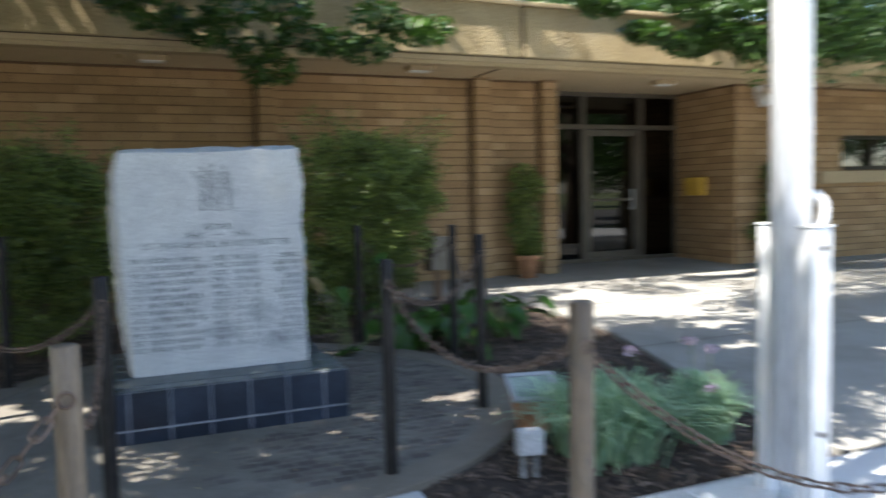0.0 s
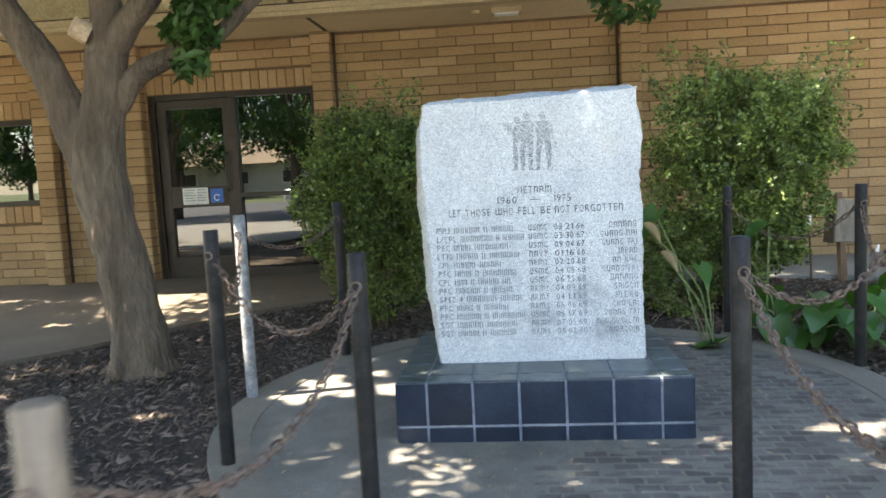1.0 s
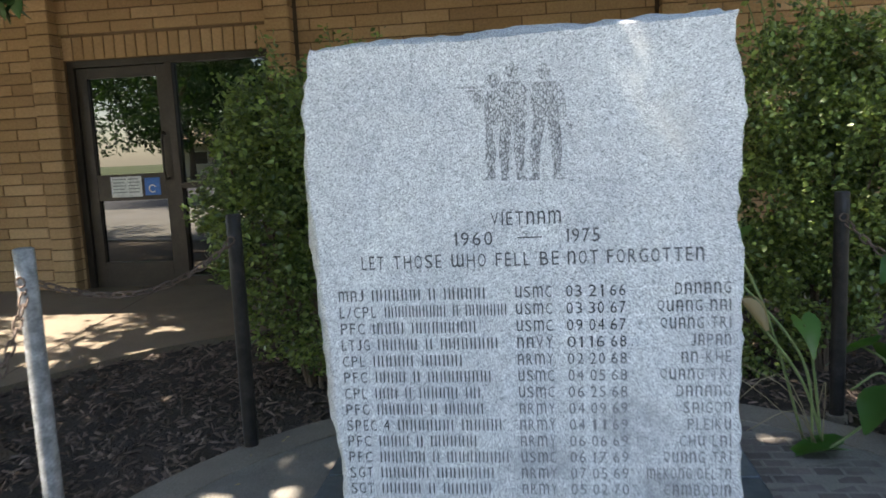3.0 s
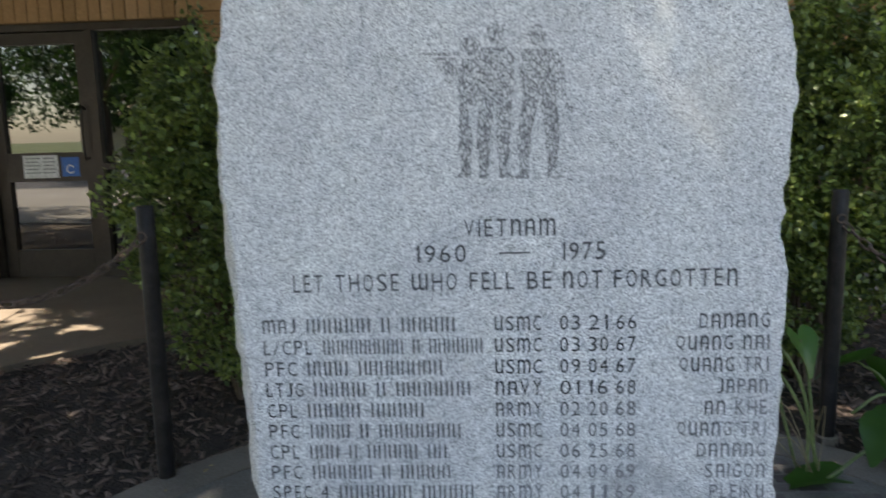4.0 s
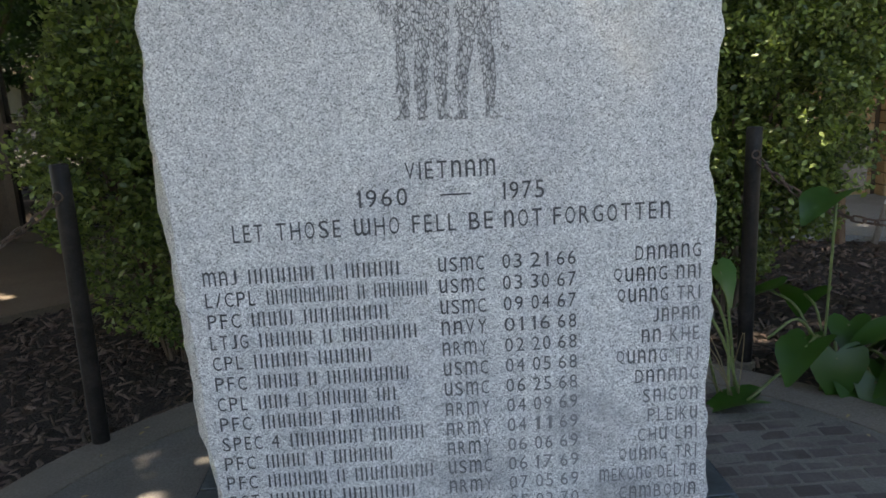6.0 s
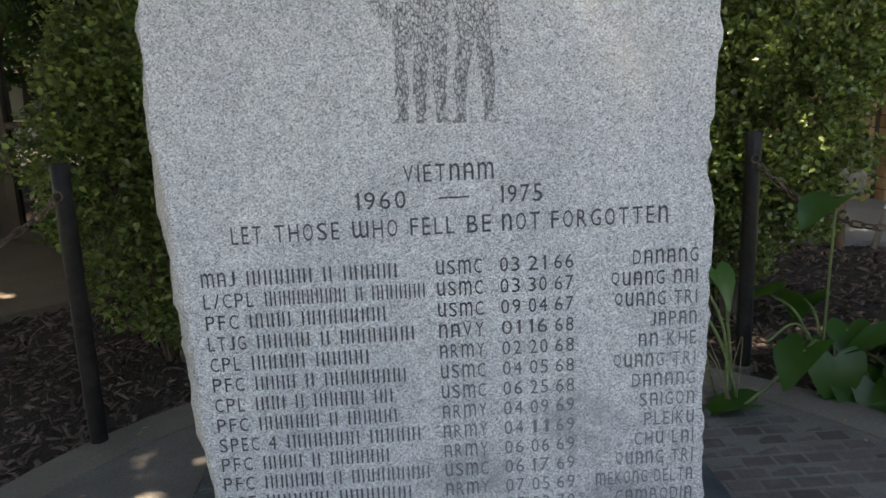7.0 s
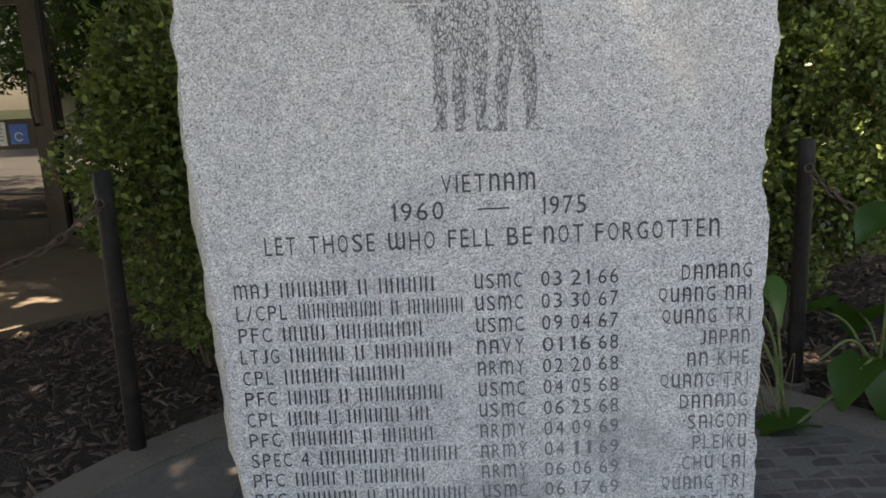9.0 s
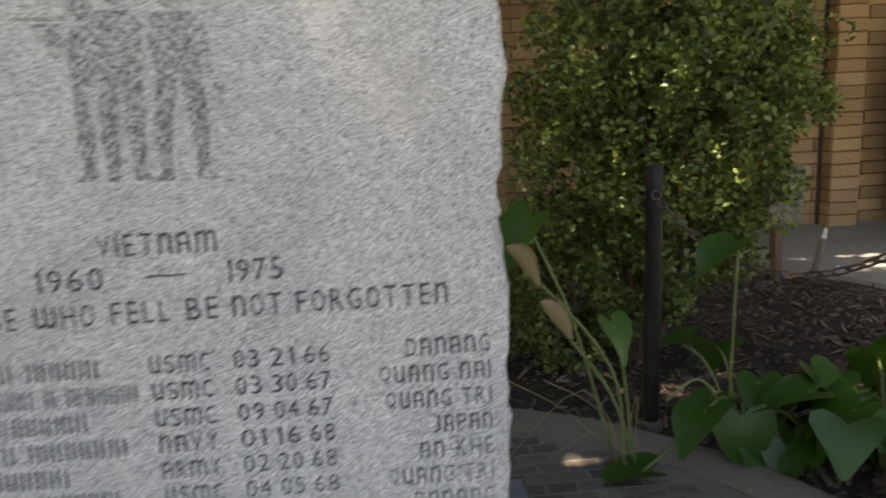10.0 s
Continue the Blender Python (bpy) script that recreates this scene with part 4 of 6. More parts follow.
def pilaster(x0, x1, gap_side, y=WALL_Y):
    """A pier of stacked half bricks, with a dark control joint along one side."""
    pier = part("pilaster", box_bm(x0 + 0.01, x1 - 0.01, y - 0.135, y - 0.006, 0.0, SOFFIT_Z - 0.002), MORTAR, north, "slim pier of stacked bricks")
    shapes, z, w = [], FLOOR_Z - 0.1, x1 - x0
    while z < SOFFIT_Z - 0.02:
        h = min(COURSE, SOFFIT_Z - z)
        j = random.uniform(-0.003, 0.003)
        shapes.append((brick_shape(w, h), Matrix.Translation(((x0 + x1) / 2 + j, y - 0.135, z + h / 2))))
        for xx, rz in ((x0 + 0.01, -90), (x1 - 0.01, 90)):
            shapes.append((brick_shape(0.125, h, 0.011), Matrix.Translation((xx + j, y - 0.072, z + h / 2)) @ pose(0, 0, 0, 0, 0, rz)))
        z += COURSE
    tagged(joined("pier_bricks", shapes, BRICK_REST, pier, ""), kind="stuff")
    gx = x1 + 0.012 if gap_side > 0 else x0 - 0.012
    part("control_joint", box_bm(gx - 0.022, gx + 0.022, y - 0.022, y - 0.002, 0.0, SOFFIT_Z - 0.002), SEAM, pier, "dark vertical joint")


for x0, x1, side in ((-5.52, -5.30, 1), (-4.44, -4.22, -1), (-2.25, -2.03, 1), (1.06, 1.27, -1), (3.87, 4.12, -1), (4.90, 5.13, -1)):
    pilaster(x0, x1, side)

tagged(part("soffit", box_bm(-9.0, 16, 3.50, 5.95, SOFFIT_Z, SOFFIT_Z + 0.05), SOFFIT), "beige painted soffit under the deep eave", "soffit", kind="structure")
for x in (-5.3, -2.06, 3.88, 9.8):
    tagged(part("soffit_joint", box_bm(x - 0.018, x + 0.018, 3.52, WALL_Y - 0.15, SOFFIT_Z - 0.006, SOFFIT_Z + 0.01), SEAM), "dark joint across the painted soffit", "joint", kind="structure")
fascia = empty("fascia")
tagged(fascia, "tall pebbled stucco fascia in long panels with beige trim", "fascia", kind="structure")
xs = (-9.0, -5.3, -2.06, 3.88, 9.8, 16.0)
for a, b in zip(xs, xs[1:]):
    part("panel", box_bm(a + 0.022, b - 0.022, 3.42, 3.60, 2.80, 3.38, 0.012), STUCCO, fascia, "pebbled stucco panel")
part("backing", box_bm(-9, 16, 3.45, 3.6, 2.79, 3.36), SEAM, fascia, "shadowed panel joint")
part("trim_band", box_bm(-9, 16, 3.46, 3.62, 2.735, 2.796, 0.006), TRIM, fascia, "beige trim band")
part("drip_edge", box_bm(-9, 16, 3.49, 3.66, 2.695, 2.738, 0.004), TRIM, fascia, "beige drip edge")
part("cap", box_bm(-9, 16, 3.38, 3.66, 3.38, 3.43, 0.01), TRIM, fascia, "beige metal cap")
tagged(part("roof", box_bm(-9, 16, 3.6, 14, 3.36, 3.42), ASPHALT), "flat dark roof behind the fascia", "roof", kind="structure")
for n, b in (("wall_west", (-9.2, -9.0, 4.9, 14, -0.2, 3.36)), ("wall_rear", (-9.2, 16, 13.8, 14, -0.2, 3.36)), ("wall_far", (16, 16.2, 4.4, 14, -0.2, 3.36))):
    tagged(part(n, box_bm(*b), MORTAR), "plain brown outer wall of the building", "wall", kind="structure")
tagged(part("floor", box_bm(-9, 16, 5.15, 13.8, -0.05, FLOOR_Z), WALK), "dim concrete floor inside the building", "floor", kind="structure")
tagged(part("partition", box_bm(-9, 16, 9.0, 9.1, FLOOR_Z, 2.77), DARK_ROOM), "dim painted partition behind the glass doors", "wall", kind="structure")


def pane(x0, x1, y, z0, z1, parent, mat=PANE):
    ob = part("pane", box_bm(x0, x1, y - 0.003, y + 0.003, z0, z1), mat, parent, "dark reflective glass pane")
    ob.visible_shadow = False


def bar(name, x0, x1, y0, y1, z0, z1, mat, parent, label=""):
    return part(name, box_bm(x0, x1, y0, y1, z0, z1, 0.003), mat, parent, label)


def glass_door():
    d = tagged(empty("door_1"), "dark bronze storefront door with a fixed side pane", "door", kind="structure")
    x0, x1, xm, zt, zb, y = -4.20, -2.27, -3.235, 2.21, 0.09, 4.99
    for n, b in (("jamb", (x0, x0 + 0.06, zb, zt)), ("jamb", (x1 - 0.05, x1, zb, zt)), ("head", (x0 + 0.06, x1 - 0.05, zt - 0.06, zt)), ("mullion", (xm - 0.035, xm + 0.035, zb, zt - 0.06)),
                 ("rail", (xm + 0.035, x1 - 0.05, 1.02, 1.07)), ("rail", (xm + 0.035, x1 - 0.05, zb, zb + 0.12))):
        bar(n, b[0], b[1], y - 0.06, y + 0.06, b[2], b[3], BRONZE, d)
    pane(xm + 0.035, x1 - 0.05, y, 1.07, zt - 0.06, d)
    pane(xm + 0.035, x1 - 0.05, y, zb + 0.12, 1.02, d)
    leaf = part("leaf", box_bm(x0 + 0.065, x0 + 0.165, y - 0.03, y + 0.03, zb + 0.01, zt - 0.065, 0.004), BRONZE, d, "dark bronze door leaf")
    for b in ((xm - 0.13, xm - 0.04, zb + 0.01, zt - 0.065), (x0 + 0.165, xm - 0.13, zt - 0.16, zt - 0.065), (x0 + 0.165, xm - 0.13, 0.93, 1.17), (x0 + 0.165, xm - 0.13, zb + 0.01, zb + 0.26)):
        bar("stile", b[0], b[1], y - 0.03, y + 0.03, b[2], b[3], BRONZE, leaf)
    pane(x0 + 0.165, xm - 0.13, y + 0.01, 1.17, zt - 0.16, leaf)
    pane(x0 + 0.165, xm - 0.13, y + 0.01, zb + 0.26, 0.93, leaf)
    xh = xm - 0.085
    part("door_handle", tube_bm(smooth_path([(xh - 0.01, y - 0.03, 1.52), (xh - 0.01, y - 0.09, 1.52), (xh - 0.02, y - 0.09, 1.25), (xh - 0.01, y - 0.09, 1.12), (xh - 0.01, y - 0.03, 1.12)], 5), [0.011] * 21, 10), BRONZE, leaf, "dark bent pull handle", True)
    note = part("notice", box_bm(-3.90, -3.60, y - 0.036, y - 0.032, 0.96, 1.15), PAPER, leaf, "white printed notice")
    for k in range(5):
        bar("print_bar", -3.88, -3.75 - 0.02 * (k % 2), y - 0.039, y - 0.0365, 1.12 - 0.03 * k, 1.13 - 0.03 * k, INK, note)
        bar("print_bar", -3.73, -3.63 + 0.01 * (k % 2), y - 0.039, y - 0.0365, 1.12 - 0.03 * k, 1.13 - 0.03 * k, INK, note)
    sign = part("access_sign", box_bm(-3.57, -3.42, y - 0.037, y - 0.032, 0.97, 1.13, 0.001), BLUE, leaf, "blue access sign")
    part("symbol", tube_bm([(-3.495 + 0.032 * math.cos(a), y - 0.039, 1.03 + 0.032 * math.sin(a)) for a in np.linspace(0.4, 5.6, 16)], [0.006] * 16, 6), WHITE, sign, "white ring symbol")
    bar("threshold", x0, x1, y - 0.09, y + 0.06, zb - 0.03, zb, TAUPE, d)


glass_door()


def wall_window(n, x0, x1, z0, z1, y, mat, label):
    w = tagged(empty(n), label, "window", kind="structure")
    for b in ((x0, x1, z1 - 0.06, z1), (x0, x1, z0, z0 + 0.06), (x0, x0 + 0.05, z0 + 0.06, z1 - 0.06), (x1 - 0.05, x1, z0 + 0.06, z1 - 0.06), ((x0 + x1) / 2 - 0.02, (x0 + x1) / 2 + 0.02, z0 + 0.06, z1 - 0.06)):
        bar("window_frame", b[0], b[1], y + 0.06, y + 0.14, b[2], b[3], mat, w)
    pane(x0 + 0.05, x1 - 0.05, y + 0.10, z0 + 0.06, z1 - 0.06, w)
    for k in range(int((x1 - x0 - 0.1) / 0.11) if z1 - z0 > 0.8 else 0):
        bar("blind_slat", x0 + 0.07 + 0.11 * k, x0 + 0.15 + 0.11 * k, y + 0.19, y + 0.194, z0 + 0.06, z1 - 0.06, PAPER, w, "pale vertical blind slat")


wall_window("window_1", -7.1, -5.6, 1.04, 2.03, WALL_Y, BRONZE, "dark bronze window with vertical blinds")
wall_window("window_2", 10.1, 11.7, 1.49, 2.04, 4.4, BRONZE, "dark bronze high window with tinted glass")
tagged(part("window_sill", box_bm(9.6, 12.1, 4.33, 4.40, 1.28, 1.47, 0.01), TRIM), "deep beige sill band below the high window", "sill", kind="structure")


def entrance():
    d = tagged(empty("door_2"), "recessed taupe metal entrance with glass door and transoms", "door", kind="structure")
    y, zt, zb = 5.75, SOFFIT_Z - 0.004, FLOOR_Z + 0.03
    for x in (5.16, 6.12, 7.20, 7.90):
        bar("mullion", x, x + 0.08, y - 0.05, y + 0.05, zb, zt, TAUPE, d)
    for a, b in ((5.24, 6.12), (6.20, 7.20), (7.28, 7.90)):
        bar("head", a, b, y - 0.05, y + 0.05, zt - 0.06, zt, TAUPE, d)
        bar("transom_bar", a, b, y - 0.05, y + 0.05, 2.20, 2.27, TAUPE, d)
        bar("sill", a, b, y - 0.05, y + 0.05, zb, zb + 0.06, TAUPE, d)
        pane(a, b, y, 2.27, zt - 0.06, d, DARK_PANE)
        if a != 6.20:
            pane(a, b, y, zb + 0.06, 2.20, d, DARK_PANE)
    leaf = part("leaf", box_bm(6.22, 6.30, y - 0.03, y + 0.03, zb + 0.06, 2.19, 0.003), TAUPE, d, "taupe glass door leaf")
    for b in ((7.10, 7.18, zb + 0.06, 2.19), (6.30, 7.10, 2.10, 2.19), (6.30, 7.10, 1.08, 1.12), (6.30, 7.10, zb + 0.06, zb + 0.16)):
        bar("stile", b[0], b[1], y - 0.03, y + 0.03, b[2], b[3], TAUPE, leaf)
    pane(6.30, 7.10, y + 0.01, zb + 0.16, 1.08, leaf, DARK_PANE)
    pane(6.30, 7.10, y + 0.01, 1.12, 2.10, leaf, DARK_PANE)
    part("door_handle", tube_bm([(7.05, y - 0.03, 1.25), (7.05, y - 0.08, 1.25), (7.05, y - 0.08, 0.95), (7.05, y - 0.03, 0.95)], [0.012] * 4, 8), STEEL, leaf, "steel pull handle")


entrance()


def soffit_lamp(x, y, w=0.30):
    ob = tagged(empty("soffit_lamp", Matrix.Translation((x, y, SOFFIT_Z))), "flat cream soffit lamp, switched off", "lamp", "lamps under the eave")
    part("housing", box_bm(-w / 2, w / 2, -0.09, 0.09, -0.055, 0.0, 0.008), TRIM, ob, "cream metal housing")
    part("diffuser", box_bm(-w / 2 + 0.03, w / 2 - 0.03, -0.07, 0.07, -0.066, -0.054, 0.004), PAPER, ob, "frosted diffuser")


for x, y in ((-0.11, 4.22), (2.87, 4.15), (6.66, 4.42), (-3.37, 4.5)):
    soffit_lamp(x, y)
ob = tagged(empty("soffit_sensor", Matrix.Translation((-0.42, 4.26, SOFFIT_Z))), "small round cream sensor on the soffit", "sensor")
part("cap", lathe_bm(((0.045, 0.0), (0.045, -0.02), (0.02, -0.035)), 14), TRIM, ob)

ob = tagged(empty("wall_box", Matrix.Translation((7.95, 5.16, 1.28))), "yellow steel box fixed to the entrance wall", "box")
part("body", box_bm(-0.16, -0.014, -0.17, 0.17, -0.14, 0.14, 0.01), YELLOW, ob)
part("lid", box_bm(-0.175, -0.162, -0.165, 0.165, -0.02, 0.135, 0.004), YELLOW, ob, "yellow hinged lid")

ob = tagged(empty("security_light", Matrix.Translation((8.35, 4.38, 2.62))), "white twin-head security light on the brick wall", "lamp")
part("bracket", box_bm(-0.06, 0.06, -0.06, 0.0, -0.05, 0.13, 0.008), WHITE, ob)
for s in (-1, 1):
    part("head", tube_bm([(s * 0.03, -0.05, 0.02), (s * 0.06, -0.11, -0.05), (s * 0.10, -0.22, -0.16)], [0.022, 0.05, 0.065], 14), WHITE, ob, "white lamp head", True)


def scatter_ball(rng, k, c, r):
    """Points in an uneven ball, denser towards its skin."""
    d = rng.normal(size=(k, 3))
    d /= np.linalg.norm(d, axis=1)[:, None]
    f = rng.uniform(0.25, 1.0, (k, 1)) ** 0.5
    return np.asarray(c) + d * f * np.asarray(r)


def potted_plant(x, y, h, label):
    rng = np.random.default_rng(int(x * 10))
    z = ground_z(x, y) + 0.012
    ob = tagged(empty("potted_plant", Matrix.Translation((x, y, z))), label, "plant")
    part("pot", lathe_bm(((0.11, 0.0), (0.15, 0.24), (0.17, 0.25), (0.17, 0.30), (0.14, 0.30), (0.13, 0.24)), 20), TERRACOTTA, ob, "terracotta pot", True)
    for k in range(9):
        a = k * 0.7
        stem = tube_bm([(0.02 * math.cos(a), 0.02 * math.sin(a), 0.24), (0.12 * math.cos(a), 0.10 * math.sin(a), h * 0.5), (0.2 * math.cos(a + 0.4), 0.15 * math.sin(a), h * 0.85)], [0.008, 0.006, 0.003], 6)
        part("stem", stem, STALK, ob)
    pts = np.concatenate([scatter_ball(rng, 350, (rng.uniform(-0.16, 0.16), rng.uniform(-0.1, 0.1), zz), (0.2, 0.17, 0.2)) for zz in np.linspace(0.35, h, 8)])
    put("foliage", leaves_mesh("foliage", pts, 0.035, 0.4, BUSH_LEAF, rng=rng), ob)


potted_plant(4.52, 4.55, 1.35, "leafy shrub in a terracotta pot against the brick wall")
potted_plant(8.4, 4.1, 1.35, "leafy shrub in a terracotta pot beside the entrance")


# ---- flagpole ----
def flagpole():
    x, y = 1.96, -2.24
    z = ground_z(x, y) + 0.006
    ob = tagged(empty("flagpole", Matrix.Translation((x, y, z))), "tall aluminium flagpole hinged between two square steel posts", "flagpole")
    part("pole", tube_bm([(0, 0, 0.12), (0, 0, 2.5), (0, 0, 6.5)], [0.078, 0.076, 0.06], 28), STEEL, ob, "bare aluminium tube", True)
    for n, (px, py, w) in (("hinge_post", (0.03, 0.140, 0.034)), ("hinge_post", (-0.052, -0.165, 0.048))):
        p = part(n, box_bm(px - w, px + w, py - w * 0.8, py + w * 0.8, -0.02, 1.135, 0.006), STEEL, ob, "square steel post")
        part("cap_plate", box_bm(px - w - 0.004, px + w + 0.004, py - w * 0.8 - 0.004, py + w * 0.8 + 0.004, 1.136, 1.146, 0.002), STEEL, p)
        for zz in (0.35, 1.06):
            part("bolt", tube_bm([(px, py - w * 0.8, zz), (px, py - w * 0.8 - 0.012, zz)], [0.012, 0.011], 8), SEAM, p)
    part("hinge_pin", tube_bm([(0.03, 0.140, 1.05), (-0.052, -0.165, 1.05)], [0.016, 0.016], 10), STEEL, ob)
    part("cleat", tube_bm(smooth_path([(0.075, -0.04, 1.10), (0.12, -0.05, 1.15), (0.125, -0.05, 1.22), (0.09, -0.03, 1.27)], 5), [0.018] * 16, 8), WHITE, ob, "white rope cleat", True)
    part("base_plate", box_bm(-0.30, 0.24, -0.28, 0.26, -0.02, 0.012, 0.004), STEEL, ob)


flagpole()


# ---- fixtures in the bed ----
def flood_light():
    x, y = 1.52, -0.92
    ob = tagged(empty("flood_light", pose(x, y, ground_z(x, y) + 0.02, 0, 0, -12)), "square bed flood light with a rusty body and pale lens", "flood light")
    bm = bmesh.new()
    tilt = 0.045
    a = [bm.verts.new((sx * 0.075, sy * 0.06, -0.06)) for sx, sy in ((-1, -1), (1, -1), (1, 1), (-1, 1))]
    b = [bm.verts.new((sx * 0.125, sy * 0.10, 0.19 + sy * tilt)) for sx, sy in ((-1, -1), (1, -1), (1, 1), (-1, 1))]
    for k in range(4):
        bm.faces.new((a[k], a[(k + 1) % 4], b[(k + 1) % 4], b[k]))
    bm.faces.new(b)
    bm.faces.new(list(reversed(a)))
    part("body", bm, TERRACOTTA, ob, "rust-brown tapered housing")
    m = Matrix.Translation((0, 0, 0.196)) @ Matrix.Rotation(math.atan2(tilt, 0.10), 4, "X")
    f = bmesh.new()
    for q in ((-0.14, 0.14, -0.118, -0.09), (-0.14, 0.14, 0.09, 0.118), (-0.14, -0.112, -0.09, 0.09), (0.112, 0.14, -0.09, 0.09)):
        box_bm(*q, -0.006, 0.014, 0.003, bm=f)
    bmesh.ops.transform(f, matrix=m, verts=f.verts)
    part("rim", f, GREY_ENAMEL, ob, "pale metal rim")
    g = box_bm(-0.111, 0.111, -0.089, 0.089, -0.002, 0.006)
    bmesh.ops.transform(g, matrix=m, verts=g.verts)
    part("lens", g, LENS, ob, "pale greenish lens")


flood_light()
ob = tagged(empty("outlet_box", pose(1.17, -1.50, ground_z(1.17, -1.5) - 0.02, 0, 0, -12)), "pale grey weatherproof outlet box on two steel conduits", "outlet box")
part("body", box_bm(-0.062, 0.062, -0.035, 0.035, 0.11, 0.225, 0.008), GREY_ENAMEL, ob)
part("cover", box_bm(-0.055, 0.055, -0.044, -0.036, 0.118, 0.218, 0.004), GREY_ENAMEL, ob, "white hinged cover")
for s in (-0.03, 0.03):
    part("conduit", tube_bm([(s, 0, 0), (s, 0, 0.112)], [0.013, 0.013], 10), SILVER_PAINT, ob, "steel conduit")

ob = tagged(empty("wooden_sign_box", Matrix.Translation((2.78, 3.52, soil_z(2.78, 3.52)))), "weathered grey board box on a leaning wooden stake", "box")
b = box_bm(-0.13, 0.12, -0.06, 0.06, 0.36, 0.74, 0.006)
bmesh.ops.transform(b, matrix=pose(0, 0, 0, 0, 4, 12), verts=b.verts)
body = part("body", b, GREY_WOOD, ob)
b = box_bm(-0.155, -0.133, -0.07, 0.07, 0.35, 0.73, 0.004)
bmesh.ops.transform(b, matrix=pose(0, 0, 0, 0, 4, 12), verts=b.verts)
part("side_board", b, SEAM, body, "dark side board")
part("stake", tube_bm([(0.02, 0, -0.05), (-0.005, 0, 0.40), (-0.03, 0.0, 0.80)], [0.042, 0.04, 0.036], 6), RED_WOOD, ob, "brown wooden stake")
ob = tagged(empty("sprinkler_stake", Matrix.Translation((2.50, 3.45, soil_z(2.5, 3.45)))), "thin dark riser with a small white cap", "riser")
part("riser", tube_bm([(0, 0, -0.03), (-0.02, 0, 0.52)], [0.008, 0.008], 8), SEAM, ob)
part("cap", tube_bm([(-0.02, 0, 0.51), (-0.02, 0, 0.60)], [0.020, 0.018], 10), WHITE, ob, "white plastic cap")
ob = tagged(empty("short_stake", Matrix.Translation((2.97, 3.42, soil_z(2.97, 3.42)))), "short leaning grey stake with a pale tip", "stake")
part("shaft", tube_bm([(0, 0, -0.03), (0.07, 0, 0.26)], [0.022, 0.02], 8), GREY_WOOD, ob)
part("tip", tube_bm([(0.071, 0, 0.262), (0.085, 0, 0.325)], [0.017, 0.008], 8), WHITE, ob, "pale pointed tip")


